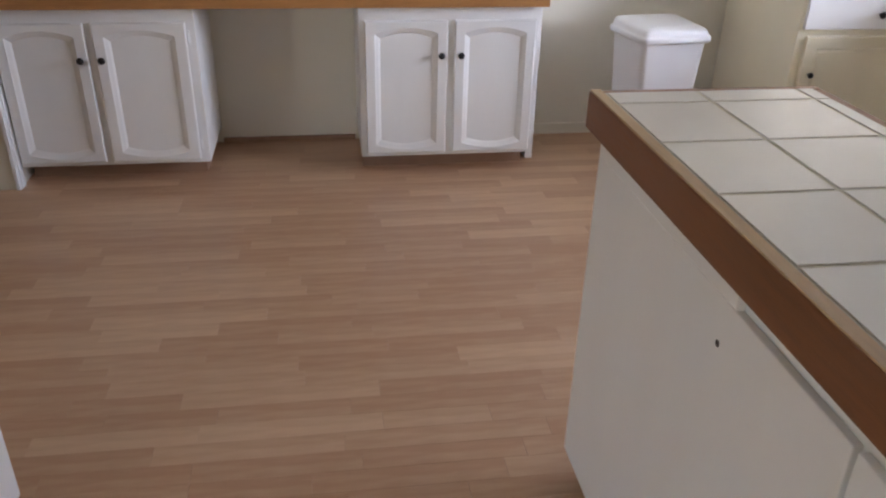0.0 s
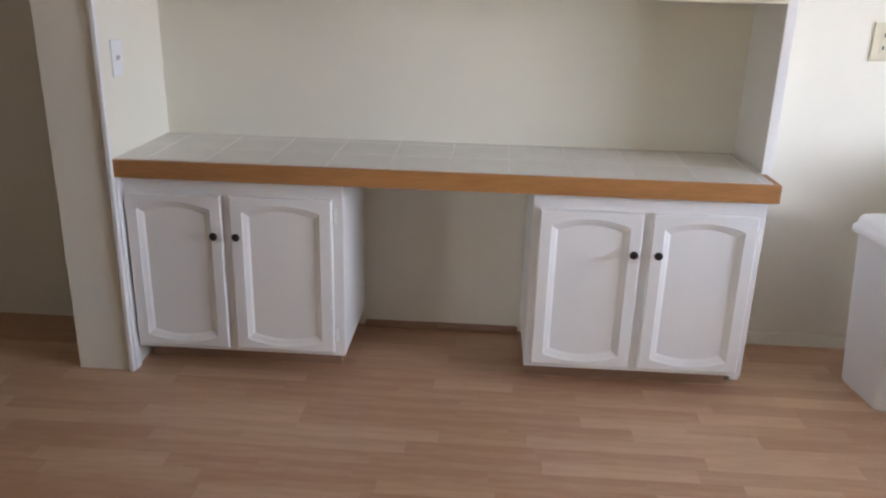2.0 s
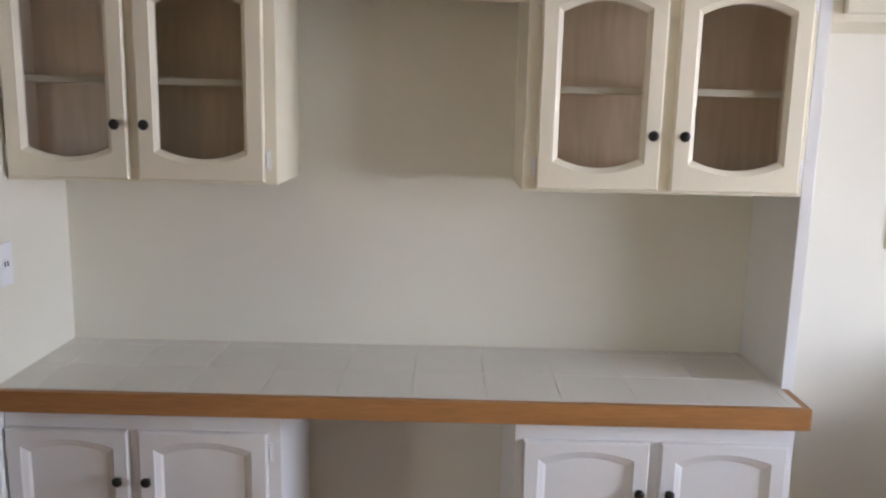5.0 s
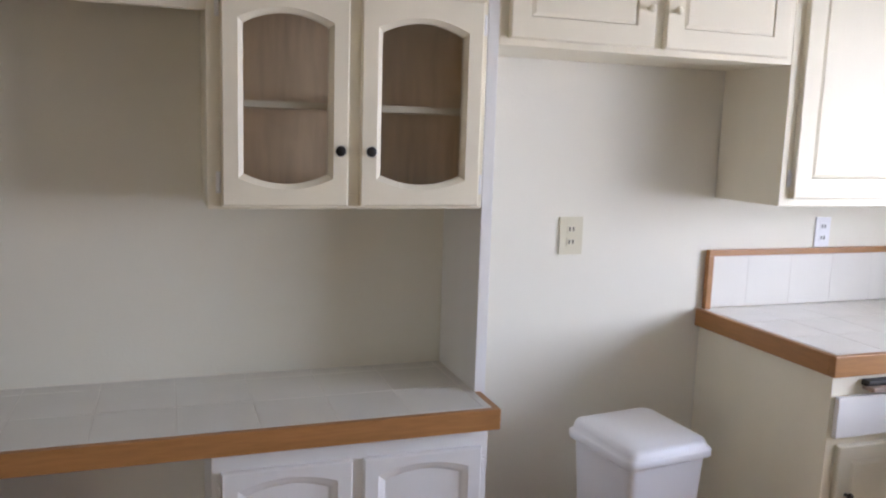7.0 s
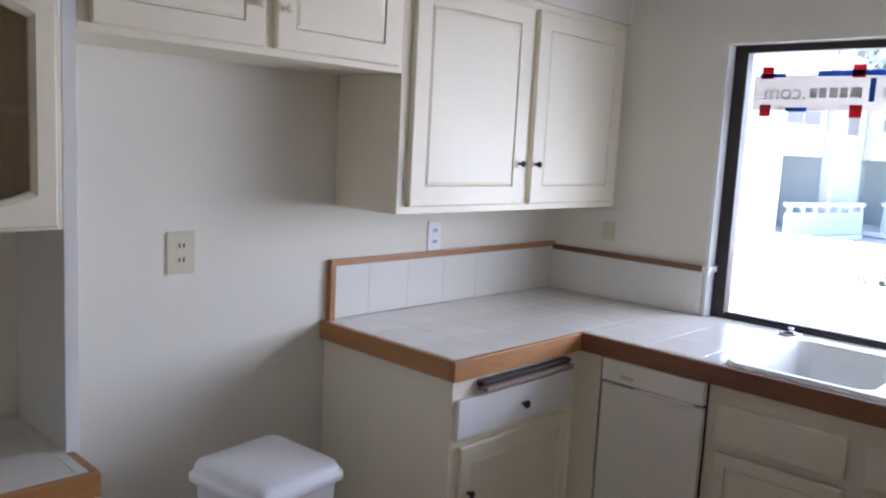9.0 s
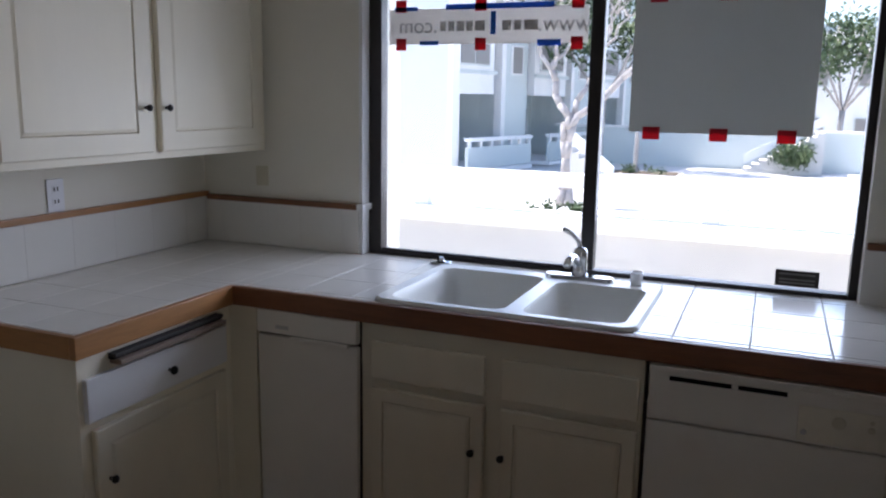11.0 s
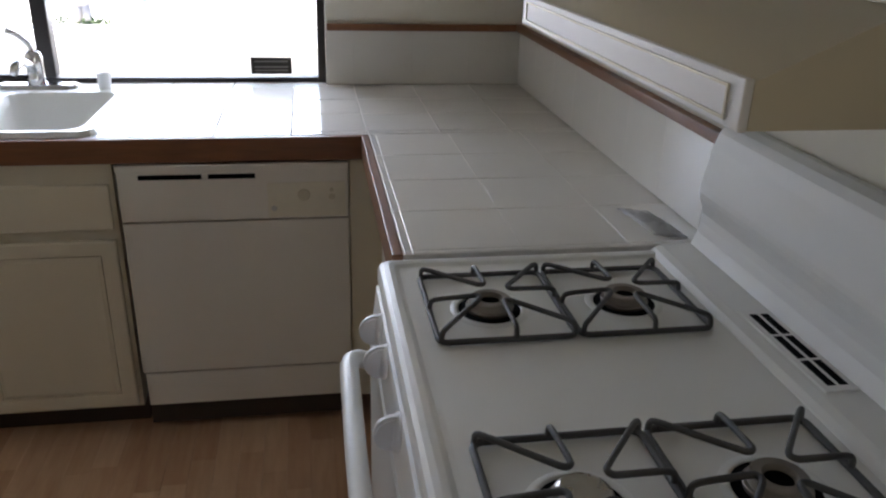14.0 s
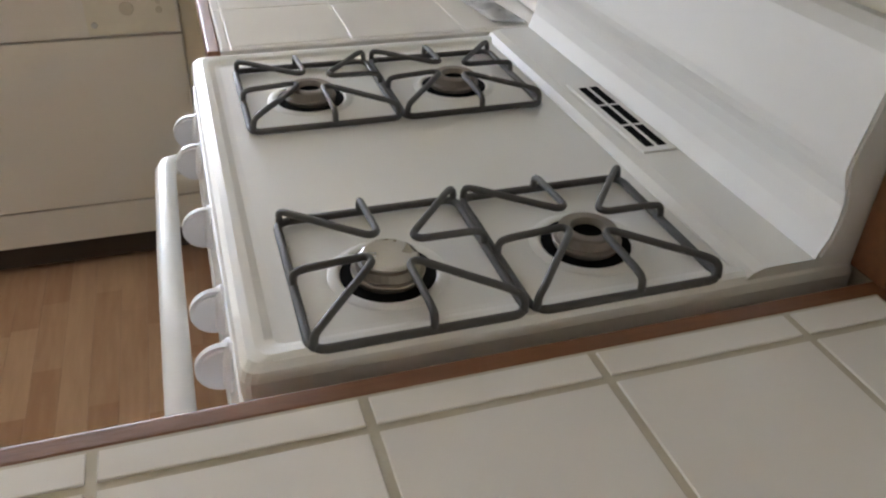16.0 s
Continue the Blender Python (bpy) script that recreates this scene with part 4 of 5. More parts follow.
def burner(cx, cy, cap):
    ring = part("burner_bowl", lathe(bmesh.new(), (cx, cy, 0.9112), (0, 0, 1), [(0, 0.062), (0.0014, 0.059), (0.0030, 0.054), (0.0030, 0.0505), (0.0016, 0.0485), (0.0008, 0.048)], 32), ENAMEL, sv, "raised enamel burner rim", smooth=True)
    # No real depth: the hole's inner shade is the disc's black.
    part("well", lathe(bmesh.new(), (cx, cy, 0.9125), (0, 0, 1), [(0, 0.048), (0.0004, 0.048)], 32), BLACK, ring, "flat black disc for the shaded burner well")
    prof = [(0, 0.035), (0.006, 0.037), (0.0075, 0.036), (0.008, 0.032), (0.0115, 0.031), (0.012, 0.0325), (0.018, 0.0315), (0.0195, 0.029)]
    prof += [(0.0197, 0.004)] if cap else [(0.0197, 0.019), (0.012, 0.016), (0.0118, 0.003)]
    hd = part("burner_head", lathe(bmesh.new(), (cx, cy, 0.9128), (0, 0, 1), prof, 28), BURN, sv, "round metal burner head", smooth=False)
    if not cap:
        # Black disc added so the lit recess reads as a shaded hollow.
        part("core", lathe(bmesh.new(), (cx, cy, 0.9247), (0, 0, 1), [(0, 0.0165), (0.0008, 0.0160)], 22), BLACK, hd, "flat black disc for the shaded hollow middle")
    if cap:
        part("burner_cap", lathe(bmesh.new(), (cx, cy, 0.9326), (0, 0, 1), [(0, 0.0285), (0.002, 0.0285), (0.0036, 0.025), (0.0033, 0.004)], 26), CAPM, hd, "worn grey cap", smooth=False)
    return hd


def smooth_line(pts, n=5):
    """Points of a soft curve through the given ones."""
    p = [Vector(q) for q in pts]
    p = [p[0] * 2 - p[1]] + p + [p[-1] * 2 - p[-2]]
    out = []
    for i in range(1, len(p) - 2):
        for k in range(n):
            t = k / n
            out.append(0.5 * ((2 * p[i]) + (p[i + 1] - p[i - 1]) * t + (2 * p[i - 1] - 5 * p[i] + 4 * p[i + 1] - p[i + 2]) * t * t + (3 * p[i] - p[i - 1] - 3 * p[i + 1] + p[i + 2]) * t ** 3))
    return out + [p[-2]]


def grate(x0, x1, y0, ym, y1):
    g = part("grate", bmesh.new(), IRON, sv, "grey cast iron double grate")
    z = 0.9175
    bm = bmesh.new()
    for a, b in ((y0, ym - 0.003), (ym + 0.003, y1)):
        lp = rrect(x0, x1, a, b, 0.014, 4)
        tube(bm, [(x, y, z) for x, y in lp] + [(*lp[0], z)], 0.0046, 8)
        cx, cy = (x0 + x1) / 2, (a + b) / 2
        hx, hy = (x1 - x0) / 2, (b - a) / 2
        # each bent finger rises at a corner, runs in, turns back sharply and drops to the middle of the next side
        for sx, sy, tx, ty in ((-1, 1, 0, 1), (1, 1, 1, 0), (1, -1, 0, -1), (-1, -1, -1, 0)):
            def at(u, v, h):
                # u runs along the corner's own side, v along the side that the finger ends on
                if tx == 0:
                    return Vector((cx + sx * u * hx, cy + sy * v * hy, z + h))
                return Vector((cx + sx * v * hx, cy + sy * u * hy, z + h))
            pts = [at(0.97, 0.97, 0.0), at(0.96, 0.95, 0.014), at(0.88, 0.86, 0.0185), at(0.58, 0.60, 0.0195), at(0.27, 0.33, 0.0205), at(0.17, 0.26, 0.0208),
                   at(0.10, 0.28, 0.0208), at(0.08, 0.36, 0.0205), at(0.09, 0.62, 0.0195), at(0.10, 0.90, 0.0180), at(0.10, 0.985, 0.013), at(0.10, 1.0, 0.0)]
            tube(bm, smooth_line(pts, 4), 0.0040, 8)
    o = ORIGIN[g.name]
    bmesh.ops.translate(bm, verts=bm.verts, vec=-o)
    bm.to_mesh(g.data)
    bm.free()
    g.data.shade_smooth()
    return g


for x0, x1, caps in ((1.556, 1.772, (True, False)), (2.000, 2.220, (False, False))):
    grate(x0, x1, 0.624, 0.828, 1.032)
    for cy, c in ((0.938, caps[0]), (0.722, caps[1])):
        burner((x0 + x1) / 2 - 0.006, cy, c)
pk = thing("plastic_packet", 2.43, 0.54, ZC, "small crumpled clear plastic packet lying on the tiles", "packet")
bm = bmesh.new()
nx, ny = 12, 7
grid = [[bm.verts.new((2.345 + 0.150 * i / nx + 0.02 * j / ny, 0.500 + 0.060 * j / ny + 0.02 * i / nx, ZC + 0.0045 + 0.045 * abs(noise.noise(Vector((i * 0.45, j * 0.6, 3)))) * math.sin(math.pi * (i + 0.5) / 13) * math.sin(math.pi * (j + 0.5) / 8))) for j in range(ny + 1)] for i in range(nx + 1)]
for i in range(nx):
    for j in range(ny):
        bm.faces.new((grid[i][j], grid[i + 1][j], grid[i + 1][j + 1], grid[i][j + 1]))
ext = bmesh.ops.solidify(bm, geom=bm.faces[:], thickness=0.0015)
part("bag", bm, FILM, pk, smooth=True)

# ---- hood and cabinets over the stove ----
HX0, HX1 = 1.605, 2.268
hood = thing("range_hood", 1.925, 0.66, 1.31, "almond under-cabinet range hood with a white front lip", "range hood")
# Shell is coloured as in shade; the lip facing the window stays white.
bm = extrude_profile(bmesh.new(), [(YS + 0.002, 1.318), (0.862, 1.318), (0.862, 1.356), (0.742, 1.412), (0.742, 1.478), (YS + 0.002, 1.478)], HX0, HX1)
part("shell", bm, HOOD_SHADED, hood)
lip = part("front_lip", B(HX0 - 0.002, HX1 + 0.002, 0.863, 0.871, 1.317, 1.359, bevel=0.002), WHITE, hood, "white front lip with a raised border")
bm = bmesh.new()
for b in ((HX0 + 0.02, HX1 - 0.02, 0.8712, 0.873, 1.323, 1.3255), (HX0 + 0.02, HX1 - 0.02, 0.8712, 0.873, 1.349, 1.3515), (HX0 + 0.02, HX0 + 0.0225, 0.8712, 0.873, 1.3255, 1.349), (HX1 - 0.0225, HX1 - 0.02, 0.8712, 0.873, 1.3255, 1.349)):
    box(bm, *b)
part("bead", bm, IVORY, lip)
vb = part("vent_band", B(HX0 + 0.001, HX1 - 0.001, 0.7425, 0.748, 1.414, 1.476, bevel=0.001), WHITE, hood, "white vented band")
for k in range(6):
    for j in range(3):
        x = 1.70 + k * 0.078
        part("vent_slot", B(x, x + 0.066, 0.7475, 0.7492, 1.432 + j * 0.013, 1.441 + j * 0.013), BLACK, vb, "black vent slot")
hcab = thing("hood_cabinet", 1.925, 0.62, 1.48, "brown wood shelf cabinet above the range hood", "cabinet")
part("body", B(SX + 0.001, EX - 0.001, YS + 0.002, 0.765, 1.505, 2.12, bevel=0.002), INSIDE, hcab)
part("ledge", B(SX, EX + 0.02, YS + 0.002, 0.80, 1.480, 1.503, bevel=0.004), OAK_SHADED, hcab, "worn oak shelf edge")
part("bracket", B(2.306, 2.334, 0.690, 0.762, 1.385, 1.479, bevel=0.004), BOARD, hcab, "worn wooden bracket under the shelf edge")
su = thing("wall_cabinet", 3.1, 0.62, 1.33, "cream wall cabinet with three doors over the back counter", "cabinet")
part("body", B(2.385, XE - 0.003, YS + 0.002, 0.735, 1.318, 2.12, bevel=0.003), CREAM, su)
pl = facing("+y", 0.735)
square_door(su, pl, 2.402, 2.850, 1.350, 2.09, CREAM, (2.818, 1.490))
square_door(su, pl, 2.900, 3.330, 1.350, 2.09, CREAM, (2.938, 1.490))
square_door(su, pl, 3.362, 3.820, 1.350, 2.09, CREAM, (3.440, 1.492))

# ---- peninsula cabinet ----
pc = thing("peninsula_cabinet", 1.29, 0.95, 0, "plain white peninsula cabinet back with flush panels", "cabinet")
part("body", B(1.083, 1.496, YS + 0.002, 1.452, 0.07, 0.838, bevel=0.002), WHITE, pc)
part("toe_kick", B(1.10, 1.49, YS + 0.002, 1.42, 0, 0.069), SUB, pc, "toe kick darkened for shade")
bm = bmesh.new()
box(bm, 1.069, 1.082, 0.628, 1.452, 0.068, 0.800, 0.0025)
box(bm, 1.069, 1.082, 0.885, 1.452, 0.8002, 0.836, 0.0025)
ep = part("back_panel", bm, WHITE, pc)
part("screw_hole", lathe(bmesh.new(), (1.0693, 0.912, 0.732), (-1, 0, 0), [(0, 0.006), (0.001, 0.005)], 12), LABELD, ep, "small dark hole")
bm = bmesh.new()
box(bm, 1.069, 1.082, YS + 0.002, 0.620, 0.068, 0.800, 0.0025)
part("back_panel", bm, WHITE, pc)
struct("wall_end", B(1.075, 1.53, YS - 0.12, YS, 0, 2.44), WALL, "painted wall beyond the peninsula", "wall")
part("end_board", B(1.50, 1.546, YS + 0.001, YS + 0.022, ZC + 0.003, 1.16, bevel=0.003), OAKY_SHADED, pen, "dark oak splash board at the wall")

# ---- bin ----
bn = thing("trash_bin", 2.0, 3.49, 0, "white plastic kitchen bin with a flat lid against the wall", "bin")
TURN = Matrix.Translation((2.005, 3.412, 0)) @ Matrix.Rotation(radians(7), 4, "Z") @ Matrix.Diagonal((0.95, 0.95, 1.045, 1))


def rr3(x, y, r, z, tilt=0.0):
    return [TURN @ Vector((a, b, z + tilt * b)) for a, b in rrect(-x, x, -y, y, r, 5)]


bm = bmesh.new()
loft(bm, [rr3(0.118, 0.128, 0.03, 0.0), rr3(0.122, 0.132, 0.03, 0.012), rr3(0.155, 0.152, 0.028, 0.50), rr3(0.160, 0.156, 0.028, 0.565)])
bmesh.ops.recalc_face_normals(bm, faces=bm.faces)
part("body", bm, PLASTIC, bn)
bm = bmesh.new()
loft(bm, [rr3(0.164, 0.160, 0.03, 0.548), rr3(0.174, 0.170, 0.034, 0.545), rr3(0.177, 0.173, 0.036, 0.550), rr3(0.177, 0.173, 0.036, 0.566), rr3(0.172, 0.168, 0.036, 0.571), rr3(0.168, 0.164, 0.036, 0.574),
          rr3(0.165, 0.161, 0.036, 0.588, 0.03), rr3(0.160, 0.156, 0.036, 0.597, 0.03), rr3(0.148, 0.144, 0.036, 0.602, 0.03), rr3(0.09, 0.09, 0.03, 0.606, 0.03)])
bmesh.ops.recalc_face_normals(bm, faces=bm.faces)
part("lid", bm, PLASTIC, bn, "flat white lid with a drooping rim", smooth=True)

# ---- plates on the walls ----


def outlet(place, u, v, w, h, mat, label, sockets):
    o = place(u, v, 0)
    p = thing("wall_plate", o.x, o.y, o.z, label, "outlet", "wall plates")
    bm = bmesh.new()
    pbox(bm, place, u - w / 2, u + w / 2, v - h / 2, v + h / 2, 0.0005, 0.007, 0.002)
    plate = part("plate", bm, mat, p)
    for dv in sockets:
        bm = bmesh.new()
        pbox(bm, place, u - 0.017, u + 0.017, v + dv - 0.014, v + dv + 0.014, 0.007, 0.009, 0.001)
        so = part("socket", bm, mat, plate)
        for du in (-0.007, 0.007):
            bm = bmesh.new()
            pbox(bm, place, u + du - 0.0028, u + du + 0.0028, v + dv - 0.006, v + dv + 0.008, 0.009, 0.0095)
            part("slot", bm, LABELD, plate)
    return p


nw = facing("-y", YN)
outlet(nw, 1.922, 1.195, 0.090, 0.132, IVORY, "ivory double wall outlet plate", (0.022, -0.022))
outlet(nw, 3.028, 1.195, 0.072, 0.118, PLASTIC, "white wall outlet above the tile splash", (0.022, -0.022))
outlet(facing("-x", XE), 3.472, 1.217, 0.062, 0.085, IVORY, "small ivory wall plate beside the corner", ())
outlet(facing("+x", -0.708), 3.405, 1.095, 0.072, 0.118, PLASTIC, "white light switch plate on the wall end", (0.0,))

# ---- outside ----
GZ = -1.2
struct("ground", B(4.15, 400, -250, 250, GZ - 0.2, GZ), CONC, "sunlit pale concrete courtyard", "ground")
struct("walkway", B(4.0, 8.0, -14, 22, -0.35, -0.12), CONC, "sunlit concrete walkway outside the window", "pavement")
pw = thing("parapet", 8.1, 2, -0.12, "low pale concrete parapet with a white rail", "parapet")
part("wall", B(8.0, 8.22, -14, 22, GZ, 0.40, bevel=0.005), PARA, pw)
part("coping", B(7.94, 8.30, -14, 22, 0.401, 0.54, bevel=0.01), STUCCOW, pw)
part("rail", B(8.02, 8.20, -14, 22, 0.79, 0.91, bevel=0.01), STUCCOW, pw)
for y in (-11.6, -8.9, -6.2, -3.5, -0.8, 1.89, 4.6, 7.3, 10.0, 12.7, 15.4, 18.1):
    part("post", B(8.05, 8.17, y - 0.07, y + 0.07, 0.541, 0.789), STUCCOW, pw)
po = thing("porch_post", 4.6, 3.19, -0.12, "white painted post just outside the window", "post")
part("shaft", B(4.55, 4.66, 3.21, 3.29, -0.12, 3.0, bevel=0.006), STUCCOW, po)

AP = pose(28, 12.7, GZ, 0, 0, -12)


def ap_part(name, b, mat, parent, label="", bevel=0.0):
    """A block of the apartment house, in its own places: s along the front, d behind it, h above the ground."""
    s0, s1, d0, d1, h0, h1 = b
    bm = B(s0, s1, d0, d1, h0, h1, bevel=bevel)
    bmesh.ops.transform(bm, matrix=AP, verts=bm.verts)
    return part(name, bm, mat, parent, label)


ah = thing("apartment_building", 36, 15, GZ, "grey stucco apartment building with white trim and balconies", "building")
ap_part("wall", (0, 26, 2.2, 14, 0, 8.6), STUCCO, ah)
ap_part("wall", (-0.02, 0.35, -0.3, 2.199, 0, 8.6), STUCCO, ah)
ap_part("roof", (-0.6, 26.6, -0.6, 14.4, 8.6, 8.9), STUCCOW, ah, "flat white roof edge")
ap_part("corner_board", (-0.12, 0.36, -0.5, -0.301, 0, 8.6), STUCCOW, ah, "white corner board")
ap_part("downspout", (-0.14, -0.021, 2.6, 2.75, 0, 8.6), STUCCOW, ah, "white downspout")
for k in range(4):
    s = k * 6.4
    ap_part("pier", (s + 4.4, s + 6.3, 0.0, 2.199, 0, 8.6), STUCCO, ah)
    ap_part("pier_trim", (s + 4.1, s + 4.399, -0.05, 0.3, 0, 8.6), STUCCOW, ah, "white vertical trim")
    bal = ap_part("balcony", (s + 0.36, s + 5.2, -0.9, -0.78, 0.25, 1.05), STUCCO, ah, "grey balcony front")
    ap_part("cap", (s + 0.36, s + 5.2, -0.95, -0.73, 1.26, 1.40), STUCCOW, bal, "white balcony cap")
    ap_part("base", (s + 0.36, s + 5.2, -0.95, 2.199, 0.05, 0.22), STUCCOW, bal, "white balcony floor edge")
    for q in range(7):
        ap_part("baluster", (s + 0.5 + q * 0.75, s + 0.62 + q * 0.75, -0.9, -0.78, 1.051, 1.259), STUCCOW, bal)
    wi = ap_part("window", (s + 2.7, s + 3.9, 2.12, 2.198, 0.4, 2.5), STUCCOW, ah, "white framed window")
    ap_part("pane", (s + 2.78, s + 3.26, 2.10, 2.119, 0.48, 2.42), LABELG, wi, "dark glass pane")
    ap_part("pane", (s + 3.34, s + 3.82, 2.10, 2.119, 0.48, 2.42), LABELG, wi, "dark glass pane")
    for h in (3.0, 5.9):
        bay = ap_part("bay", (s + 0.36, s + 3.4, -0.1, 2.199, h, h + 2.85), STUCCOW, ah, "white bay jutting over the balcony")
        ap_part("sill_band", (s + 0.36, s + 3.5, -0.2, -0.101, h + 0.75, h + 0.9), STUCCO, bay, "grey band under the window")
        wi = ap_part("window", (s + 0.8, s + 3.0, -0.16, -0.101, h + 1.05, h + 2.4), STUCCO, ah, "grey framed bay window")
        ap_part("pane", (s + 0.9, s + 1.86, -0.18, -0.161, h + 1.12, h + 2.33), LABELG, wi, "dark glass pane")
        ap_part("pane", (s + 1.94, s + 2.9, -0.18, -0.161, h + 1.12, h + 2.33), LABELG, wi, "dark glass pane")
        wi = ap_part("window", (s + 4.9, s + 5.8, -0.05, -0.001, h + 0.8, h + 2.0), STUCCOW, ah, "white framed window")
        ap_part("pane", (s + 4.97, s + 5.73, -0.07, -0.051, h + 0.87, h + 1.93), LABELG, wi, "dark glass pane")
for f in range(3):
    for dd in (4.2, 8.0):
        wi = ap_part("window", (-0.06, -0.001, dd, dd + 1.1, f * 2.9 + 0.8, f * 2.9 + 2.1), STUCCOW, ah, "white framed window")
        ap_part("pane", (-0.08, -0.061, dd + 0.08, dd + 1.02, f * 2.9 + 0.88, f * 2.9 + 2.02), LABELG, wi, "dark glass pane")

fw = thing("courtyard_wall", 38, 4, GZ, "pale blue-grey courtyard wall", "wall")
part("wall", B(38, 38.3, -2.5, 11.0, GZ, 0.45), STUCCO, fw)
part("coping", B(37.9, 38.4, -2.6, 11.1, 0.451, 0.55), STUCCOW, fw)


def stairs(x, y0, y1, z0, rise, n, label):
    t = thing("outdoor_stair", x, (y0 + y1) / 2, z0, label, "stair")
    step = (y1 - y0) / n
    for k in range(n):
        part("step", B(x, x + 1.6, min(y0 + k * step, y0 + (k + 1) * step), max(y0 + k * step, y0 + (k + 1) * step), z0, z0 + rise * (k + 1)), CONC, t)
    bm = bmesh.new()
    h = rise * n
    vs = []
    for dx in (-0.25, -0.05):
        vs.append([bm.verts.new((x + dx, yy, zz)) for yy, zz in ((y0, z0 + 0.35), (y0, z0 + 0.75), (y1, z0 + h + 0.75), (y1, z0 + h + 0.35))])
    for k in range(4):
        bm.faces.new((vs[0][k], vs[0][(k + 1) % 4], vs[1][(k + 1) % 4], vs[1][k]))
    bm.faces.new(vs[0])
    bm.faces.new(list(reversed(vs[1])))
    bmesh.ops.recalc_face_normals(bm, faces=bm.faces)
    part("stringer", bm, STUCCOW, t, "white sloping stair wall")
    return t


stairs(26.5, 6.1, 7.75, GZ, 0.19, 7, "white outdoor stair beside the building")
stairs(36.5, 2.6, -0.4, GZ, 0.17, 10, "white outdoor stair by the courtyard wall")
fb = thing("far_building", 52, -2, GZ, "white two-storey building beyond the courtyard", "building")
part("wall", B(50, 60, -14, 5, GZ, 5.5), STUCCOW, fb)
part("roof", B(49.5, 60.5, -14.5, 5.5, 5.501, 5.9), STUCCO, fb, "grey flat roof edge")
for y in range(-13, 5, 3):
    for z in (GZ + 0.9, GZ + 3.8):
        wi = part("window", B(49.92, 49.999, y, y + 1.6, z, z + 1.3), STUCCO, fb, "window with dark panes")
        part("pane", B(49.90, 49.919, y + 0.08, y + 0.78, z + 0.08, z + 1.22), LABELG, wi)
        part("pane", B(49.90, 49.919, y + 0.84, y + 1.52, z + 0.08, z + 1.22), LABELG, wi)


def leaves(bm, c, r, n, size, rng):
    """Many small leaf blades scattered in a ragged clump."""
    for _ in range(n):
        d = Vector((rng.gauss(0, 1), rng.gauss(0, 1), rng.gauss(0, 0.8)))
        p = Vector(c) + d.normalized() * r * rng.random() ** 0.5 * (0.7 + 0.5 * rng.random())
        u = Vector((rng.uniform(-1, 1), rng.uniform(-1, 1), rng.uniform(-1, 1))).normalized() * size * rng.uniform(0.6, 1.3)
        w = u.cross(Vector((rng.uniform(-1, 1), rng.uniform(-1, 1), rng.uniform(-1, 1)))).normalized() * size * 0.45
        bm.faces.new([bm.verts.new(q) for q in (p - u, p + w, p + u, p - w)])


def tree(x, y, h, crown, seed, label, leafy=True, lean=0.0):
    rng = random.Random(seed)
    t = thing("tree", x, y, GZ, label, "tree")
    bm = bmesh.new()
    base = Vector((x, y, GZ))
    fork = base + Vector((0, lean, h * 0.38))
    tube(bm, [base, base.lerp(fork, 0.4) + Vector((0, 0.05, 0)), fork], 0.02 * h, 9)
    tips = []
    for k in range(6):
        a = k * 1.05 + rng.random()
        mid = fork + Vector((math.cos(a) * h * 0.1, math.sin(a) * h * 0.14, h * 0.18))
        tip = fork + Vector((math.cos(a) * h * 0.2, math.sin(a) * h * 0.3, h * (0.35 + 0.25 * rng.random())))
        tube(bm, [fork - Vector((0, 0, 0.1)), mid, tip], 0.0085 * h, 7)
        tips += [mid.lerp(tip, 0.5), tip]
        for _ in range(2):
            tw = tip.lerp(mid, rng.random() * 0.6)
            e = tw + Vector((rng.uniform(-1, 1), rng.uniform(-1, 1), rng.uniform(0.1, 0.9))) * h * 0.12
            tube(bm, [tw, e], 0.004 * h, 5)
            tips.append(e)
    part("trunk", bm, BARK, t, smooth=True)
    if leafy:
        bm = bmesh.new()
        for p in tips:
            leaves(bm, p, crown, 110, 0.16, rng)
        part("crown", bm, LEAF, t, "ragged green crown")
    return t




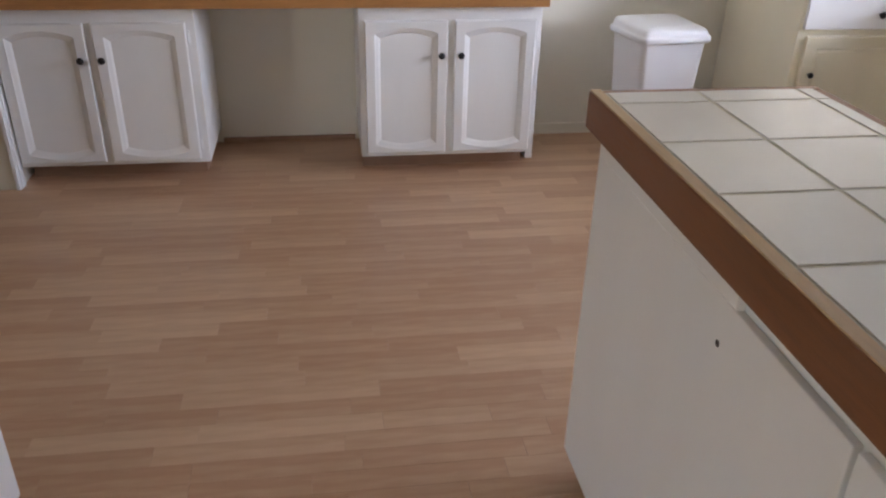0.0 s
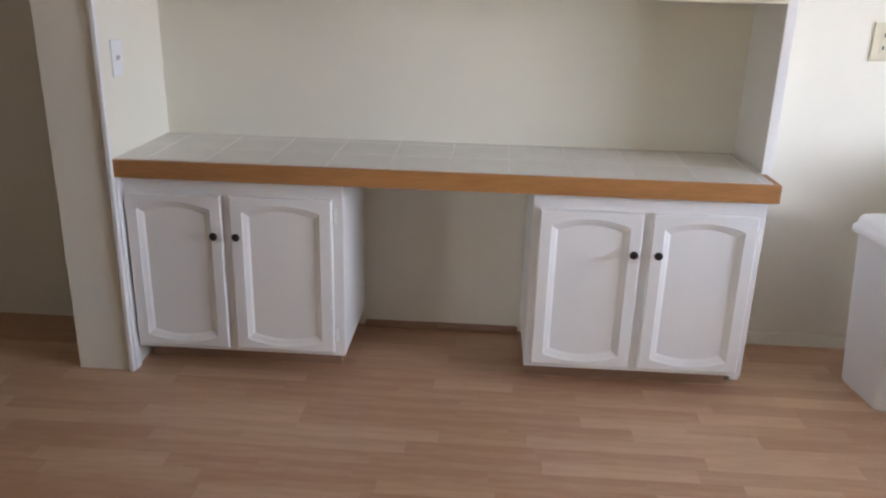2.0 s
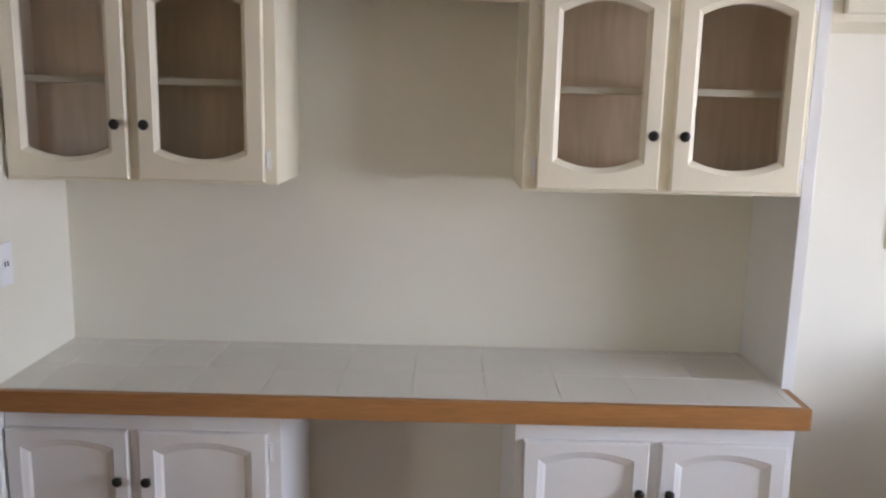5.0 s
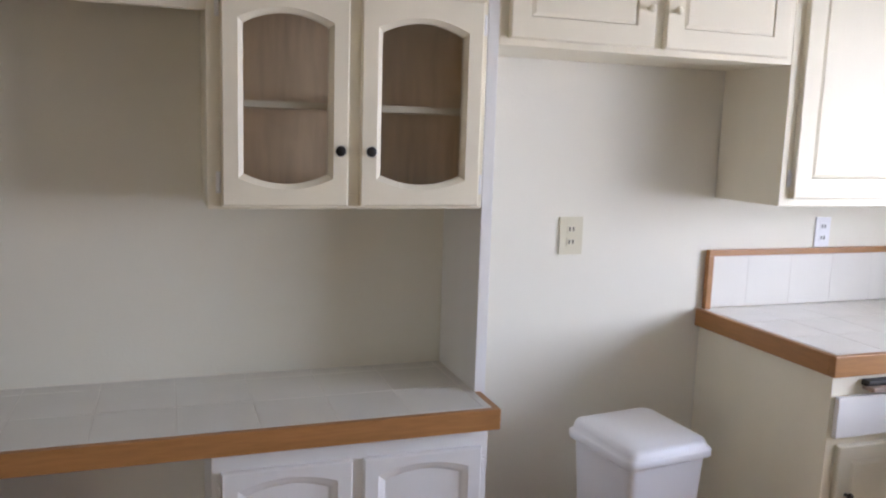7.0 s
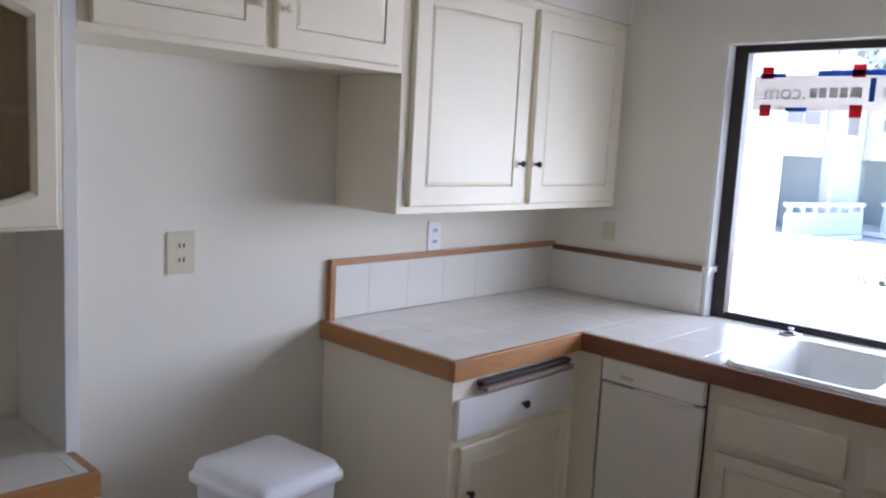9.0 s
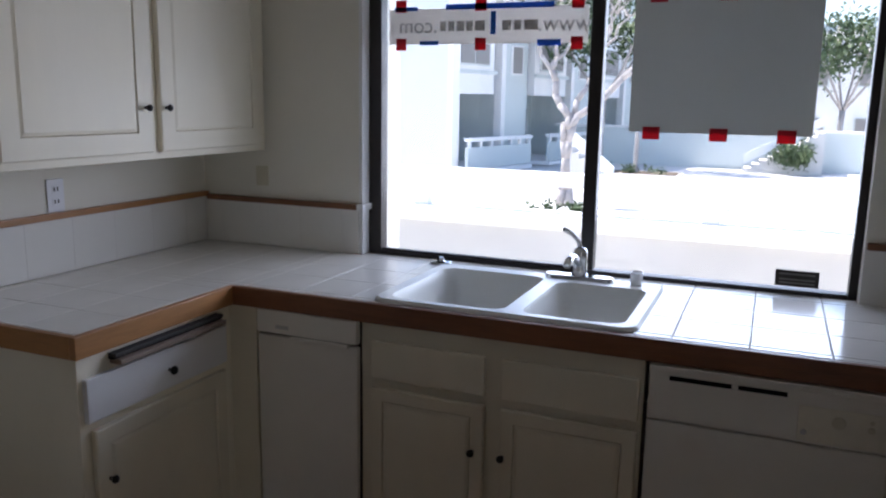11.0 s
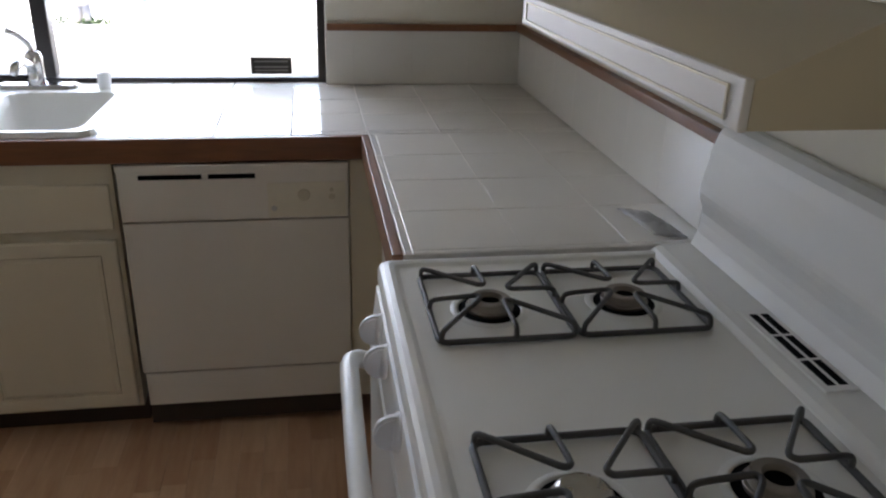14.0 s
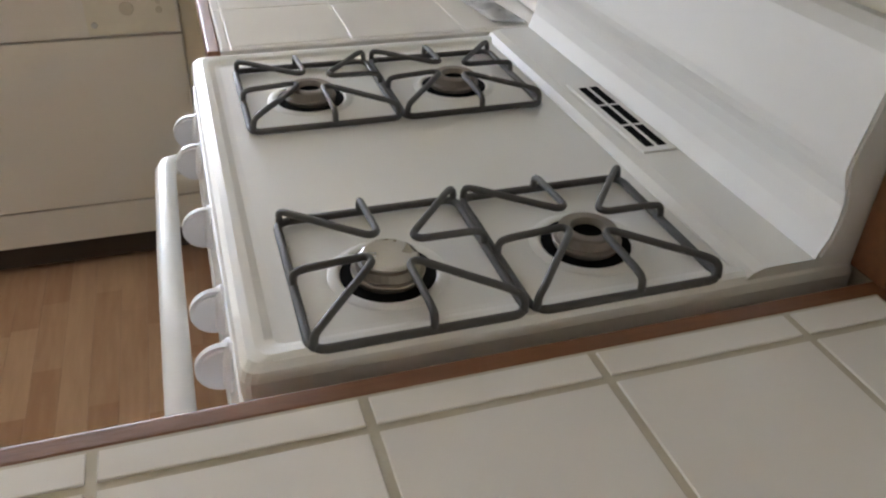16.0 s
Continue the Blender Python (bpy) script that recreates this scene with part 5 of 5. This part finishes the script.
def gnarled_tree(x, y, label):
    """Twin stems that twist together, fork low and spread wide, with bare twigs."""
    rng = random.Random(3)
    t = thing("tree", x, y, GZ, label, "tree")
    bm = bmesh.new()
    fork = Vector((x, y, GZ + 2.05))

    def limb(p, q, r0, r1, n, wob):
        last = Vector(p)
        for k in range(n):
            nxt = Vector(p).lerp(Vector(q), (k + 1) / n)
            if k < n - 1:
                nxt += Vector((rng.uniform(-wob, wob), rng.uniform(-wob, wob), rng.uniform(-wob, wob) * 0.4))
            a, b = r0 + (r1 - r0) * k / n, r0 + (r1 - r0) * (k + 1) / n
            cyl(bm, last, nxt, a, b, 9)
            bmesh.ops.create_icosphere(bm, subdivisions=1, radius=b * 1.02, matrix=Matrix.Translation(nxt))
            last = nxt
        return last

    limb((x, y + 0.16, GZ), fork + Vector((0, -0.12, 0.1)), 0.13, 0.10, 5, 0.05)
    limb((x, y - 0.12, GZ), fork + Vector((0, 0.14, 0.1)), 0.12, 0.09, 5, 0.05)
    ends = []
    for d, r in (((0.1, 0.55, 1.5), 0.115), ((-0.2, -1.7, 1.6), 0.10), ((0.9, -0.4, 1.8), 0.09)):
        e = limb(fork, fork + Vector(d), r, r * 0.7, 5, 0.12)
        for _ in range(3):
            e2 = e + Vector((rng.uniform(-0.8, 0.8), d[1] * 0.5 + rng.uniform(-0.9, 0.9), rng.uniform(0.9, 1.8)))
            ends.append(limb(e, e2, r * 0.55, r * 0.25, 4, 0.12))
    for e in ends:
        for _ in range(5):
            limb(e, e + Vector((rng.uniform(-0.8, 0.8), rng.uniform(-0.9, 0.9), rng.uniform(0.2, 1.1))), 0.022, 0.007, 3, 0.06)
    part("trunk", bm, BARK, t, smooth=True)
    bm = bmesh.new()
    for e in ends:
        leaves(bm, e + Vector((0, 0, 0.8)), 0.7, 70, 0.09, rng)
    part("crown", bm, LEAF, t, "thin ragged leaves")


gnarled_tree(22.0, 6.55, "gnarled pale-barked tree with low forks")
tree(35.0, 8.3, 7.5, 1.1, 5, "leafy green tree in front of the courtyard wall")
tree(44.0, -1.4, 6.8, 1.2, 8, "leafy green tree beside the far building")
tree(41.0, 11.5, 11.0, 1.5, 9, "tall leafy tree behind the building")


def planter(x, y, w, d, h, seed, label, tree_h=0.0):
    rng = random.Random(seed)
    p = thing("planter", x, y, GZ, label, "planter")
    part("kerb", B(x - w / 2, x + w / 2, y - d / 2, y + d / 2, GZ, GZ + h, bevel=0.03), STUCCOW, p)
    part("soil", B(x - w / 2 + 0.1, x + w / 2 - 0.1, y - d / 2 + 0.1, y + d / 2 - 0.1, GZ + h, GZ + h + 0.02), SOIL, p, "dark soil")
    bm = bmesh.new()
    for _ in range(7):
        leaves(bm, (x + rng.uniform(-0.35, 0.35) * w, y + rng.uniform(-0.38, 0.38) * d, GZ + h + 0.12), 0.24, 45, 0.07, rng)
    part("shrub", bm, LEAF, p, "low green shrubs")
    if tree_h:
        bm = bmesh.new()
        cyl(bm, (x, y, GZ + h), (x, y, GZ + h + tree_h), 0.09, 0.05, 8)
        part("trunk", bm, BARK, p, "thin young trunk")


planter(30.0, 6.0, 1.6, 3.2, 0.3, 11, "white planter with low shrubs and a young trunk", 2.6)
planter(17.5, 5.5, 1.4, 1.6, 0.35, 12, "pale planter with a dry shrub")
bu = thing("bush", 36.2, 1.2, GZ, "clipped green bush beside the stair", "bush")
bm = bmesh.new()
rng = random.Random(21)
for k in range(14):
    leaves(bm, (36.0 + rng.uniform(-0.5, 0.5), 0.9 + rng.uniform(-0.7, 0.7), GZ + 0.5 + rng.uniform(0, 0.7)), 0.45, 120, 0.08, rng)
part("crown", bm, LEAF, bu)

# ---- floor strips ----
flo = bpy.data.objects["floor"]
W = 0.068
rng = random.Random(4)
STRIP = {}
rest_v, rest_f = [], []
y = -3.05
while y < 3.78:
    x = -4.2
    while x < 3.99:
        ln = rng.choice((0.28, 0.34, 0.40, 0.46, 0.52))
        x1, y1 = min(x + ln, 3.99) - 0.0006, min(y + W - 0.0006, 3.784)
        if -0.62 < x and x1 < 1.35 and 1.30 < y < 3.28 and x + ln < 1.36:
            key = (ln, round(y1 - y, 4))
            if key not in STRIP:
                me = bpy.data.meshes.new("plank")
                bm = B(-ln / 2 + 0.0003, ln / 2 - 0.0003, -(y1 - y) / 2, (y1 - y) / 2, -0.0055, 0.0)
                bm.to_mesh(me)
                bm.free()
                me.materials.append(LAM)
                STRIP[key] = me
            piece("plank", STRIP[key], (x + x1) / 2, (y + y1) / 2, 0.0, flo)
        else:
            i = len(rest_v)
            for zz in (-0.0055, 0.0):
                rest_v += [(x, y, zz), (x1, y, zz), (x1, y1, zz), (x, y1, zz)]
            rest_f += [(i + 4, i + 5, i + 6, i + 7), (i, i + 1, i + 5, i + 4), (i + 1, i + 2, i + 6, i + 5), (i + 2, i + 3, i + 7, i + 6), (i + 3, i, i + 4, i + 7)]
        x += ln
    y += W
me = bpy.data.meshes.new("floor_strips")
me.from_pydata(rest_v, [], rest_f)
me.materials.append(LAMS)
fs = new("floor_strips", me)
fs.parent = flo
tagged(fs, kind="stuff")
